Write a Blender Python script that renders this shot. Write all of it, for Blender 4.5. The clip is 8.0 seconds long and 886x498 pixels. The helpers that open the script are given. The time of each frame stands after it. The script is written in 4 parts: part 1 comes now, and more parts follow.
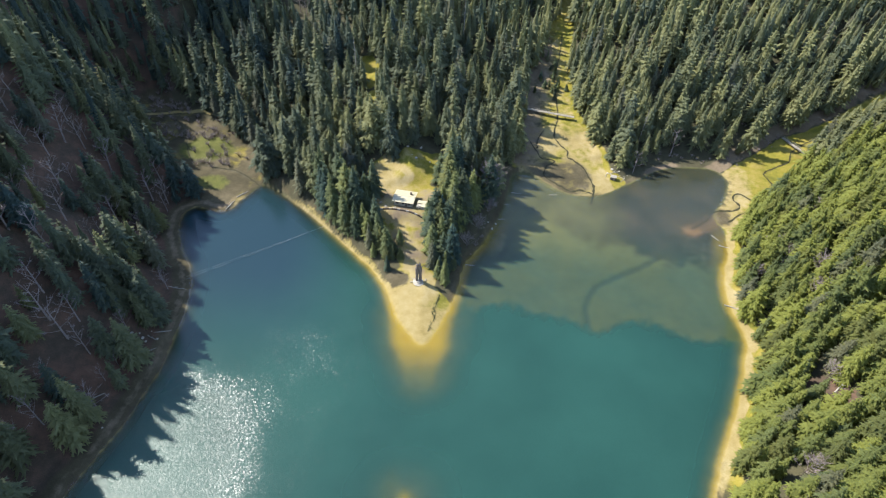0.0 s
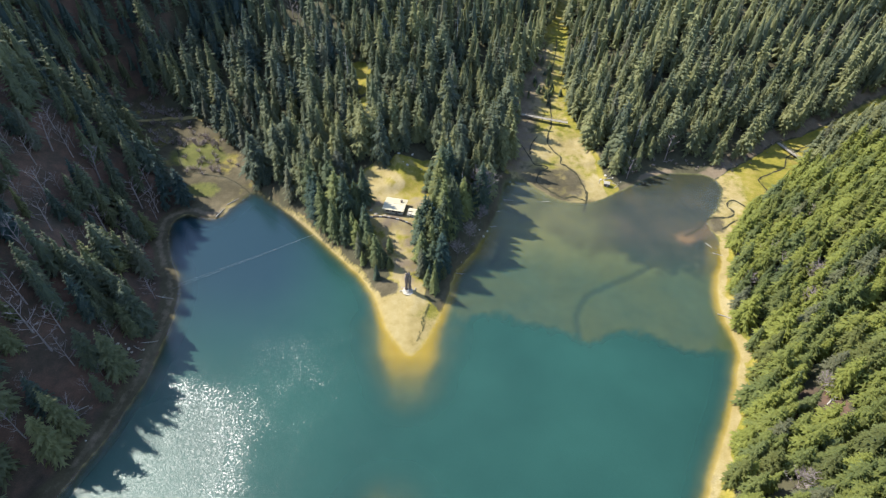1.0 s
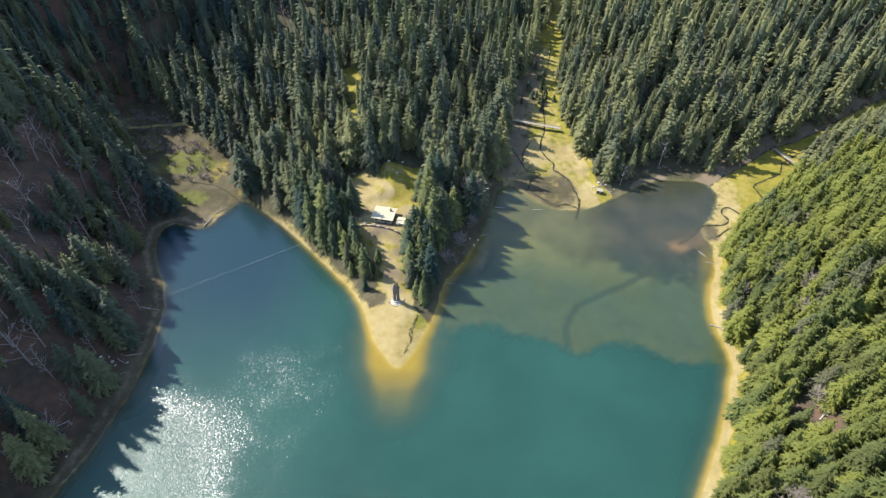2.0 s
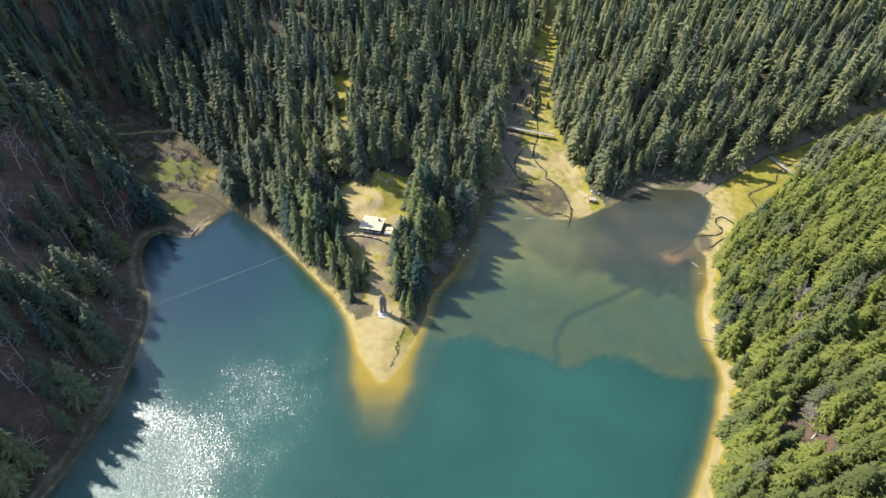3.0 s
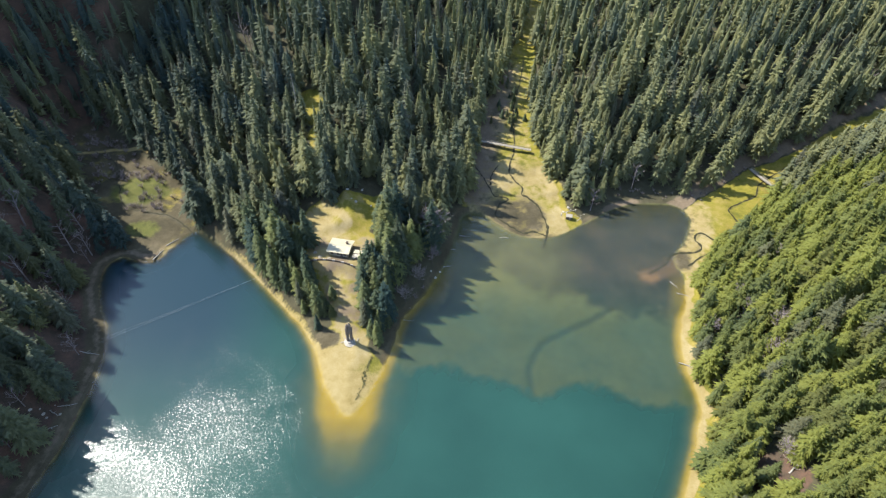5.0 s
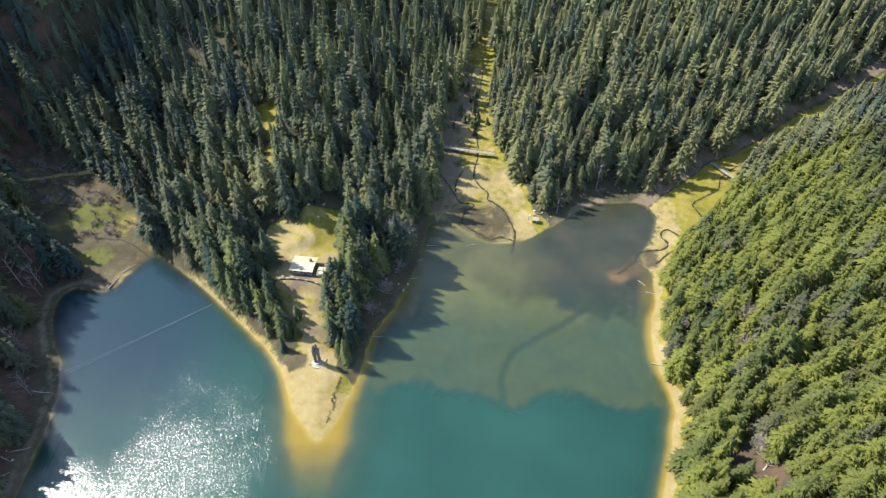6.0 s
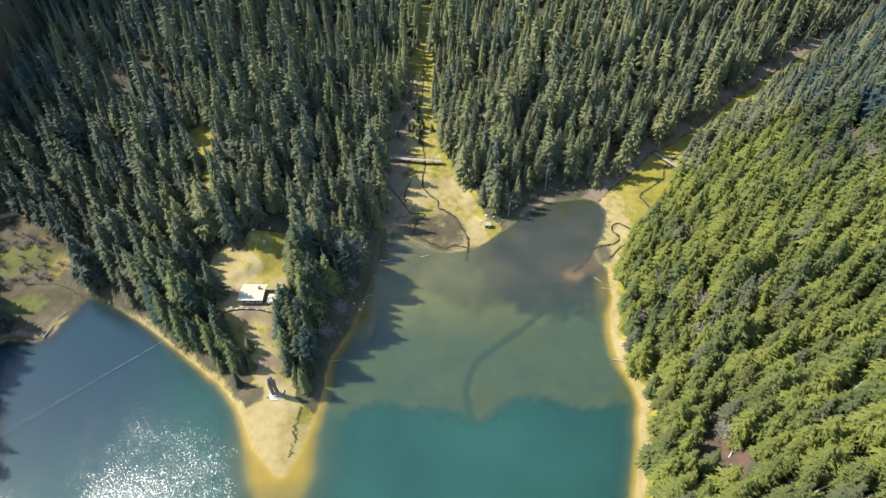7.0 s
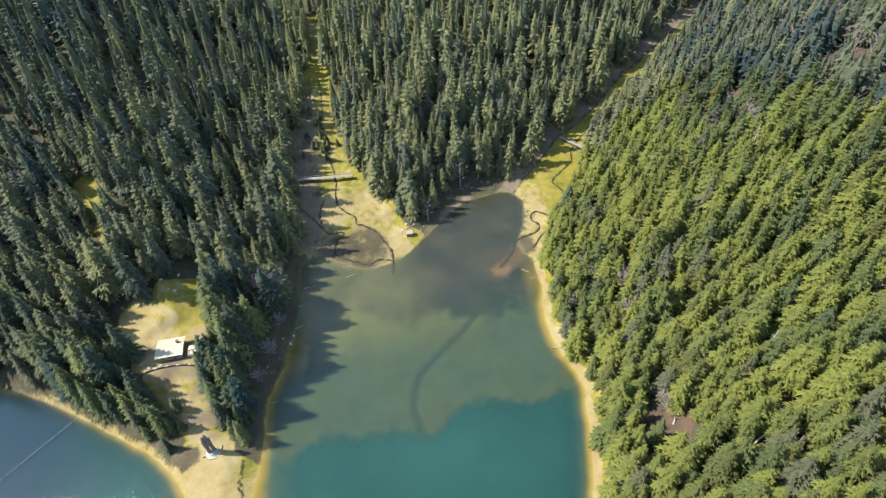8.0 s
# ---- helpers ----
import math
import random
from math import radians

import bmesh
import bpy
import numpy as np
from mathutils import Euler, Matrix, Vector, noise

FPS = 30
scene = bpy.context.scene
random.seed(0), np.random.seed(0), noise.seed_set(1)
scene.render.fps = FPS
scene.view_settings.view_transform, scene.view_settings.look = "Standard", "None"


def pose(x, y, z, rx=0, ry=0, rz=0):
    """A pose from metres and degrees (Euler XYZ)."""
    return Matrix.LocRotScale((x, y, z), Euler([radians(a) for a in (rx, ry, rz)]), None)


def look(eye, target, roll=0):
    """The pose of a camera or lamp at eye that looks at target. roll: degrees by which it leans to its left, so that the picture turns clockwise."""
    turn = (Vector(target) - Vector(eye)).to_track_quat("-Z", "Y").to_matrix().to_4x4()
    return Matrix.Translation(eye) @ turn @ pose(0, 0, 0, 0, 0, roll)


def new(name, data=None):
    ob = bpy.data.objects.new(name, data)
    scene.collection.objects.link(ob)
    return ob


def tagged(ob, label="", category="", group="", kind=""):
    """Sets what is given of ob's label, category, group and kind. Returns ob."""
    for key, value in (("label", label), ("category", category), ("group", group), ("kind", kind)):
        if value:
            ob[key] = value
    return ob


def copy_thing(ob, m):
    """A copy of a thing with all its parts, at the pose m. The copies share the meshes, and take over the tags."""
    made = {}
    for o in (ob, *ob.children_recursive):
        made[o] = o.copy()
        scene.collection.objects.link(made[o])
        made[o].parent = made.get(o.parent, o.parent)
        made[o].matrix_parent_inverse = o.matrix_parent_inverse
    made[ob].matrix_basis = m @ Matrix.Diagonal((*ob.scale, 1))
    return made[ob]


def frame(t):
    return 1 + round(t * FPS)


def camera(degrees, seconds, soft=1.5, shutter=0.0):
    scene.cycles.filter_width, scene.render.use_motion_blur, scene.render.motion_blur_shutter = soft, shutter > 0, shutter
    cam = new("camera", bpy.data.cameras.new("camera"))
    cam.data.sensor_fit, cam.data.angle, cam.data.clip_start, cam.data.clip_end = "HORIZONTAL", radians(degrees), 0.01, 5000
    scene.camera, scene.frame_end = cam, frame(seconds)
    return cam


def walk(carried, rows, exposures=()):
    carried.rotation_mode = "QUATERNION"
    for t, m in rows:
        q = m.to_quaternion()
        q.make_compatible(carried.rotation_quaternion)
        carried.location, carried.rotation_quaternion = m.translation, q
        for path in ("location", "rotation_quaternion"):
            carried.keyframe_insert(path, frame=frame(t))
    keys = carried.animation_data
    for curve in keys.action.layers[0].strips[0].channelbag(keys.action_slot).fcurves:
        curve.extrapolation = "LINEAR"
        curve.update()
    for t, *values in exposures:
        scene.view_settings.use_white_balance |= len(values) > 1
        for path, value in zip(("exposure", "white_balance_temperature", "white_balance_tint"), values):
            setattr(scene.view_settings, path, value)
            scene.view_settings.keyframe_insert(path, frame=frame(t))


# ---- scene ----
cam = camera(77.6, 8.0, soft=1.25)
PATH = [
    (0, (1.192, 1.123, 214.202), (1.151, 2.540, 212.791), 1.7),
    (0.5, (4.056, 3.294, 214.662), (4.012, 4.712, 213.252), 1.6),
    (1, (7.081, 5.917, 215.178), (7.033, 7.337, 213.770), 1.4),
    (1.5, (10.204, 8.907, 215.727), (10.153, 10.327, 214.320), 1.2),
    (3, (19.660, 19.351, 217.366), (19.600, 20.772, 215.959), 1.1),
    (3.5, (22.718, 23.115, 217.857), (22.657, 24.536, 216.451), 1.1),
    (4, (25.691, 26.935, 218.302), (25.628, 28.356, 216.896), 1.1),
    (4.5, (28.568, 30.770, 218.693), (28.507, 32.193, 217.288), 1.1),
    (6, (36.660, 42.063, 219.517), (36.706, 43.488, 218.115), 0.2),
    (6.5, (39.232, 45.693, 219.679), (39.323, 47.119, 218.280), -0.2),
    (7, (41.792, 49.242, 219.795), (41.976, 50.660, 218.396), -1),
    (7.5, (44.383, 52.713, 219.874), (44.674, 54.112, 218.474), -2),
    (8, (47.056, 56.114, 219.930), (47.483, 57.471, 218.525), -3.3),
]
walk(cam, [(t, look(eye, target, roll)) for t, eye, target, roll in PATH])

# ---------------------------------------------------------------- world, sun, exposure
SUN_AZ, SUN_EL = -69.0, 47.0          # degrees from the +y axis to +x, and above the horizon
world = bpy.data.worlds.new("sky")
scene.world = world
world.use_nodes = True
wn = world.node_tree.nodes
sky = wn.new("ShaderNodeTexSky")
sky.sky_type, sky.sun_disc = "NISHITA", False
sky.sun_elevation, sky.sun_rotation = radians(SUN_EL), radians(SUN_AZ)
sky.altitude, sky.dust_density, sky.ozone_density = 1000, 0.6, 3.0
wn["Background"].inputs["Strength"].default_value = 0.15
wl = world.node_tree.links
# thin drifting cloud all over the sky
w_dir, w_sep, w_up = wn.new("ShaderNodeTexCoord"), wn.new("ShaderNodeSeparateXYZ"), wn.new("ShaderNodeMath")
w_x, w_y, w_at, w_noise, w_ramp, w_mix = (wn.new("ShaderNodeMath"), wn.new("ShaderNodeMath"), wn.new("ShaderNodeCombineXYZ"), wn.new("ShaderNodeTexNoise"), wn.new("ShaderNodeMapRange"), wn.new("ShaderNodeMix"))
wl.new(w_dir.outputs["Generated"], w_sep.inputs[0])
w_up.operation, w_up.inputs[1].default_value = "ADD", 0.25
wl.new(w_sep.outputs["Z"], w_up.inputs[0])
for node, axis in ((w_x, "X"), (w_y, "Y")):
    node.operation = "DIVIDE"
    wl.new(w_sep.outputs[axis], node.inputs[0])
    wl.new(w_up.outputs[0], node.inputs[1])
wl.new(w_x.outputs[0], w_at.inputs[0])
wl.new(w_y.outputs[0], w_at.inputs[1])
w_noise.inputs["Scale"].default_value, w_noise.inputs["Detail"].default_value, w_noise.inputs["Distortion"].default_value = 2.4, 6.0, 0.5
wl.new(w_at.outputs[0], w_noise.inputs["Vector"])
w_ramp.interpolation_type = "SMOOTHSTEP"
w_ramp.inputs[1].default_value, w_ramp.inputs[2].default_value, w_ramp.inputs[4].default_value = 0.46, 0.80, 0.40
wl.new(w_noise.outputs["Fac"], w_ramp.inputs[0])
w_mix.data_type = "RGBA"
wl.new(w_ramp.outputs[0], w_mix.inputs[0])
wl.new(sky.outputs["Color"], w_mix.inputs[6])
w_mix.inputs[7].default_value = (9.0, 9.7, 10.4, 1)
wl.new(w_mix.outputs[2], wn["Background"].inputs["Color"])
sun = new("sun", bpy.data.lights.new("sun", "SUN"))
sun.data.energy, sun.data.angle, sun.data.color = 3.75, radians(0.55), (1.0, 0.955, 0.88)
_a, _e = radians(SUN_AZ), radians(SUN_EL)
sun.matrix_world = look((math.sin(_a) * math.cos(_e) * 900, math.cos(_a) * math.cos(_e) * 900 + 150, math.sin(_e) * 900), (0, 150, 0))
scene.view_settings.exposure = 1.80


# ---------------------------------------------------------------- node helpers
class Nodes:
    """A small wrapper for building a node material."""

    def __init__(self, name):
        self.mat = bpy.data.materials.new(name)
        self.mat.use_nodes = True
        self.nt = self.mat.node_tree
        self.bsdf = self.nt.nodes["Principled BSDF"]
        self.out = self.nt.nodes["Material Output"]

    def add(self, kind, **props):
        n = self.nt.nodes.new(kind)
        for k, v in props.items():
            setattr(n, k, v)
        return n

    def wire(self, a, b):
        self.nt.links.new(a, b)

    def put(self, socket, value):
        if hasattr(value, "is_output"):
            self.wire(value, socket)
        else:
            socket.default_value = value

    def noise(self, scale, detail=4.0, rough=0.6, coords=None, distort=0.0):
        n = self.add("ShaderNodeTexNoise")
        n.inputs["Scale"].default_value = scale
        n.inputs["Detail"].default_value = detail
        n.inputs["Roughness"].default_value = rough
        n.inputs["Distortion"].default_value = distort
        self.wire(coords if coords else self.coords(), n.inputs["Vector"])
        return n.outputs["Fac"]

    def coords(self):
        return self.add("ShaderNodeNewGeometry").outputs["Position"]

    def local(self):
        return self.add("ShaderNodeTexCoord").outputs["Object"]

    def attr(self, name):
        return self.add("ShaderNodeAttribute", attribute_name=name).outputs["Fac"]

    def ramp(self, fac, *stops):
        r = self.add("ShaderNodeValToRGB")
        while len(r.color_ramp.elements) < len(stops):
            r.color_ramp.elements.new(0.5)
        for el, (p, c) in zip(r.color_ramp.elements, stops):
            el.position = p
            el.color = (*c, 1) if len(c) == 3 else c
        self.put(r.inputs["Fac"], fac)
        return r.outputs["Color"]

    def mix(self, fac, a, b, blend="MIX"):
        m = self.add("ShaderNodeMix", data_type="RGBA", blend_type=blend)
        self.put(m.inputs["Factor"], fac)
        ins = [s for s in m.inputs if s.type == "RGBA"]
        for sock, v in zip(ins, (a, b)):
            self.put(sock, (*v, 1) if isinstance(v, tuple) and len(v) == 3 else v)
        return [s for s in m.outputs if s.type == "RGBA"][0]

    def math(self, op, a, b=0.0, c=0.0, clamp=False):
        m = self.add("ShaderNodeMath", operation=op, use_clamp=clamp)
        for s, v in zip(m.inputs, (a, b, c)):
            self.put(s, v)
        return m.outputs[0]

    def span(self, x, lo, hi, a=0.0, b=1.0):
        m = self.add("ShaderNodeMapRange", interpolation_type="SMOOTHSTEP")
        for s, v in zip(m.inputs, (x, lo, hi, a, b)):
            self.put(s, v)
        return m.outputs[0]

    def bump(self, height, strength, distance):
        b = self.add("ShaderNodeBump")
        b.inputs["Strength"].default_value = strength
        b.inputs["Distance"].default_value = distance
        self.wire(height, b.inputs["Height"])
        return b.outputs["Normal"]


def surface(name, dark, light, scale, rough=0.85, bump=0.02, local=True, metallic=0.0, fine=6.0):
    """A plain worn surface: two colours mixed by coarse and fine grain."""
    n = Nodes(name)
    co = n.local() if local else n.coords()
    big, small = n.noise(scale, 4, 0.6, co), n.noise(scale * fine, 3, 0.7, co)
    both = n.math("MULTIPLY_ADD", small, 0.45, n.math("MULTIPLY", big, 0.6))
    n.put(n.bsdf.inputs["Base Color"], n.ramp(both, (0.33, dark), (0.68, light)))
    n.put(n.bsdf.inputs["Roughness"], rough)
    n.put(n.bsdf.inputs["Metallic"], metallic)
    if bump:
        n.put(n.bsdf.inputs["Normal"], n.bump(small, 0.6, bump))
    return n.mat


# ---------------------------------------------------------------- plan of the place
LAKE = [(-141, 60), (-133, 100), (-128, 130), (-129, 165), (-136, 190), (-150, 211), (-157, 230), (-152, 241), (-134, 239), (-126, 252),
        (-118, 264), (-104, 256), (-79, 235), (-48, 205), (-34, 188), (-26, 168), (-19, 158), (-12, 152), (-6, 159), (3, 184),
        (7, 205), (17, 222), (28, 248), (33, 270), (36, 286), (46, 288), (56, 279), (68, 270), (87, 269), (109, 283),
        (135, 300), (164, 303), (173, 291), (165, 271), (157, 260), (154, 251), (156, 243), (153, 224), (145, 205),
        (142, 185), (143, 165), (137, 149), (127, 128), (115, 107), (106, 89), (95, 60), (70, -30), (-20, -60), (-120, -10)]
# valley floors: x, y, height, half width
CREEK_A = [(82, 272, 0.4, 17), (68, 300, 1.8, 29), (66, 325, 4.5, 24), (63, 348, 7.0, 17), (66, 390, 11.0, 14), (74, 425, 16.0, 11), (80, 455, 21, 6), (88, 490, 28, 4), (95, 540, 36, 3)]
CREEK_B = [(161, 245, 0.4, 5), (168, 266, 0.3, 10), (182, 285, 0.8, 16), (205, 303, 1.6, 15), (228, 327, 3.0, 10), (262, 347, 9.0, 5), (300, 368, 17.0, 8), (420, 430, 36, 3)]
VALLEY_W = [(-132, 250, 0.5, 14), (-145, 275, 1.5, 24), (-172, 300, 2.8, 22), (-205, 330, 5.0, 14), (-222, 348, 8.0, 6)]


def spline(points, steps):
    """A closed Catmull-Rom curve through the points."""
    p = np.array(points, float)
    a, b, c, d = np.roll(p, 1, 0), p, np.roll(p, -1, 0), np.roll(p, -2, 0)
    out = []
    for s in range(steps):
        t = s / steps
        out.append(0.5 * (2 * b + (c - a) * t + (2 * a - 5 * b + 4 * c - d) * t ** 2 + (3 * b - a - 3 * c + d) * t ** 3))
    return np.stack(out, 1).reshape(-1, p.shape[1])


def wave(x, y, scale, seed):
    """Smooth unevenness between about -1 and 1."""
    r = np.random.RandomState(seed)
    out = 0
    for k in range(7):
        a, f, ph = r.uniform(0, 6.283), r.uniform(0.6, 1.9) / scale, r.uniform(0, 6.283)
        out = out + np.sin((x * math.cos(a) + y * math.sin(a)) * f * 6.283 + ph + 1.3 * np.sin((x * math.sin(a) - y * math.cos(a)) * f * 3.1 + ph))
    return out / 4.0


SHORE = spline(LAKE, 5)
SHORE = SHORE + 0.5 * np.stack([wave(SHORE[:, 0], SHORE[:, 1], 14, 1), wave(SHORE[:, 0], SHORE[:, 1], 14, 2)], 1)


def lake_distance(x, y):
    """Distance to the waterline: positive on land, negative in the lake."""
    best, inside = np.full(x.shape, 1e9), np.zeros(x.shape, bool)
    for (ax, ay), (bx, by) in zip(SHORE, np.roll(SHORE, -1, 0)):
        dx, dy = bx - ax, by - ay
        t = np.clip(((x - ax) * dx + (y - ay) * dy) / (dx * dx + dy * dy), 0, 1)
        best = np.minimum(best, (x - ax - t * dx) ** 2 + (y - ay - t * dy) ** 2)
        if dy:
            inside ^= ((ay > y) != (by > y)) & (x < ax + (y - ay) * dx / dy)
    best = np.sqrt(best)
    return np.where(inside, -best, best)


def line_distance(x, y, points):
    """Distance to a polyline, and the last columns of its points where it is nearest."""
    best, vals = np.full(x.shape, 1e9), [np.zeros(x.shape) for _ in points[0][2:]]
    for p, q in zip(points, points[1:]):
        dx, dy = q[0] - p[0], q[1] - p[1]
        t = np.clip(((x - p[0]) * dx + (y - p[1]) * dy) / (dx * dx + dy * dy), 0, 1)
        d = np.hypot(x - p[0] - t * dx, y - p[1] - t * dy)
        near = d < best
        best = np.where(near, d, best)
        vals = [np.where(near, a + t * (b - a), v) for a, b, v in zip(p[2:], q[2:], vals)]
    return [best, *vals]


def step(x, lo, hi):
    t = np.clip((x - lo) / (hi - lo), 0, 1)
    return t * t * (3 - 2 * t)


# streams: thin lines of running water and their old beds under the lake
BROOK_A = [(82, 260), (85, 270), (86, 277), (84, 289), (79, 300), (73, 306), (73, 311), (66, 323), (67, 336), (70, 350), (71, 390), (77, 425), (82, 455)]
BROOK_A_WEST = [(85, 270), (78, 273), (71, 272), (62, 279), (56, 285), (58, 295), (64, 302), (56, 303), (52, 312), (48, 321), (43, 331), (41, 336)]
BROOK_A_SIDE = [(53, 313), (54, 322), (59, 332)]
BROOK_B = [(138, 243), (149, 251), (155, 259), (168, 261), (173, 266), (171, 272), (176, 277), (185, 268), (193, 273), (197, 282), (200, 288), (199, 299), (209, 306), (219, 311), (228, 325), (262, 347), (300, 368)]
BROOK_B_SIDE = [(161, 250), (170, 257), (177, 261)]
BROOK_W = [(-119, 262), (-127, 268), (-140, 276), (-160, 279), (-172, 287), (-190, 320), (-212, 334)]
STREAMS = [BROOK_A, BROOK_A_WEST, BROOK_A_SIDE, BROOK_B, BROOK_B_SIDE, BROOK_W]
DITCH = [(-5.5, 181), (-7.5, 173), (-7.0, 168), (-9.5, 160)]
OLD_BED = [(112, 217), (100, 209), (87, 202), (76, 195), (71, 187), (68, 178), (69, 167)]
# open ground among the trees: x, y, radius
# (-48, 249) and (-55, 252) are cleared to keep tree shade off the lodge roof
OPEN = [(-16, 170, 18), (-19, 189, 11), (-20, 205, 9), (-29, 222, 9), (-27, 212, 7), (-33, 231, 9), (-21, 220, 9), (-29, 236, 14), (-24, 243, 14), (-34, 258, 11), (-43, 264, 8), (-42, 249, 7), (-48, 249, 6), (-55, 252, 6), (-66, 353, 7), (-40, 238, 6), (-24, 263, 14), (-10, 268, 11), (-13, 236, 8), (-9, 246, 6),
        (-63, 345, 9), (-60, 335, 6), (-57, 322, 4.5), (-56, 310, 4.2), (-50, 295, 4.2), (17, 290, 5), (99, 283, 7.5)]
GAPS = [(154, 131, 6.5), (157, 121, 5.5), (168, 214, 3.6), (154, 200, 3.2), (169, 177, 3.6), (175, 190, 3.0), (133, 93, 3.2), (157, 250, 9)]


def valley(x, y, points, rise, curve):
    d, z, w = line_distance(x, y, points)
    d = np.maximum(d - w, 0)
    return z + rise * d + curve * d * d, d


def regions(x, y):
    """Weights of the east slope, the hill between the creeks and the west slope."""
    bx = np.interp(y, [0, 240, 262, 330, 420], [95, 130, 166, 231, 400])
    east = step(x - bx, -10, 12)
    ax = np.interp(y, [250, 300, 350, 390, 425, 490, 540], [75, 68, 63, 66, 74, 88, 95])
    mid = step(x - ax, -15, 15) * step(y, 240, 275) * (1 - east)
    wx = np.interp(y, [0, 235, 262, 300, 330, 400, 480], [-90, -120, -140, -172, -202, -205, -195])
    west = step(wx - x, -10, 15)
    return east, mid, west


def bare_shaded_stand(x, y):
    """Weight of the mixed stand high on the east hill, beyond its spur, darkened for cloud shade."""
    return step(x - np.interp(y, [150, 194, 228, 257, 370], [318, 268, 246, 252, 318]), -4, 12)


def shelf_depth(x, y, d):
    """Depth of the lake; d is the distance to the shore, counted positive into the lake."""
    n = wave(x, y, 30, 5)
    depth = 0.11 * d + 0.022 * d * d
    west_bay = step(-x, 20, 60)
    depth = np.where(d > 0, depth * (1 + 1.6 * west_bay + 0.9 * step(x, 60, 90) * (1 - step(y, 170, 190))), depth)
    depth = 7.5 * (1 - np.exp(-np.maximum(depth, 0) / 7.5))
    drop = np.interp(x, [5, 30, 57, 73, 85, 102, 119, 150], [176, 181, 171, 167, 172, 173, 165, 163]) + 2.2 * n + 1.6 * wave(x, y, 10, 6) + 0.8 * wave(x, y, 4, 7)
    flat = 0.17 + 0.22 * step(-y, -244, -224) + 0.62 * step(-y, -232, -200) + 5.5 * step(drop - y, -2, 11)
    depth = np.where(x > 8, np.minimum(depth, flat), depth)
    tip = line_distance(x, y, [(-13, 165), (-11.5, 133)])[0] + 0.8 * n
    tip_depth = 0.18 + 0.042 * np.maximum(152 - y, 0) + 0.06 * np.maximum(tip - np.interp(y, [126, 165], [3.5, 11.0]), 0) ** 1.4
    depth = np.minimum(depth, tip_depth)
    delta = line_distance(x, y, [(160, 254), (138, 241)])[0]
    depth = np.minimum(depth, 0.07 + 0.03 * np.maximum(delta - 3, 0) ** 1.3)
    bar = np.hypot((x + 13) / 1.1, y - 82)
    return np.minimum(depth, 0.45 + 0.17 * bar)


def ground_fields(x, y):
    """Height of the ground and the covers on it, from the plan."""
    d = lake_distance(x, y)
    east, mid, west = regions(x, y)
    dl = np.maximum(d, 0)
    plateau = np.interp(y, [150, 172, 190, 212, 235, 262, 300], [1.0, 2.2, 3.8, 9.0, 13.5, 16.0, 18.0])
    mild = plateau * (1 - np.exp(-dl / 9.0)) + 0.0040 * np.clip(dl - 18, 0, 60) ** 2 + 0.45 * np.maximum(dl - 78, 0)
    steep = 0.12 * np.minimum(dl, 5) + 0.80 * np.maximum(dl - 5, 0)
    knoll = 0.10 * np.minimum(dl, 8) + 0.42 * np.maximum(dl - 8, 0)
    # west slope made this steep to block the sun from its own bank
    bank = 0.09 * np.minimum(dl, 12) + 1.34 * np.maximum(dl - 12, 0)
    lake_rise = (mild * (1 - east - mid) + steep * east + knoll * mid) * (1 - west) + bank * west
    va, da = valley(x, y, CREEK_A, 0.30, 0.002)
    vb, db = valley(x, y, CREEK_B, 0.42, 0.0015)
    vb = vb + east * 0.35 * db
    vw, dw = valley(x, y, VALLEY_W, 0.40, 0.0008)
    vw = vw + west * 1.15 * dw
    z = np.minimum(np.minimum(lake_rise, va), np.minimum(vb, vw))
    # west ridge added out of view, its height chosen for the shade it casts
    z = (1 - west) * 210 * (1 - np.exp(-z / 210)) + west * z * (1 + (z / 160) ** 4) ** -0.25
    z = z + np.clip(dl / 25, 0, 1) * (0.9 * wave(x, y, 45, 8) + 0.35 * wave(x, y, 13, 9)) + np.clip(dl / 3, 0, 1) * 0.07 * wave(x, y, 5, 10)
    # terrace of the lodge
    lodge = np.hypot((x + 27) / 1.5, (y - 241) / 1.0)
    k = 1 - step(lodge, 10, 17)
    z = z * (1 - k) + 14.2 * k
    depth = shelf_depth(x, y, -d)
    z = np.where(d > 0, z, -depth)
    stream = np.full(x.shape, 1e9)
    for s in STREAMS:
        stream = np.minimum(stream, line_distance(x, y, s)[0])
    stream = stream + 0.35 * np.abs(wave(x, y, 9, 12))
    old = line_distance(x, y, OLD_BED)[0] + 0.5 * wave(x, y, 9, 13)
    cut = 1 - step(stream, 0.5, 1.15)
    z = z - 0.12 * cut * (z > -0.6) - 0.6 * (1 - step(old, 1.0, 2.6))
    return dict(z=z, d=d, east=east, mid=mid, west=west, da=da, db=db, dw=dw, depth=depth, cut=cut, old=1 - step(old, 0.8, 2.4))


def open_ground(x, y, spots):
    o = np.full(x.shape, 1e9)
    for px, py, r in spots:
        o = np.minimum(o, np.hypot(x - px, y - py) - r)
    return o


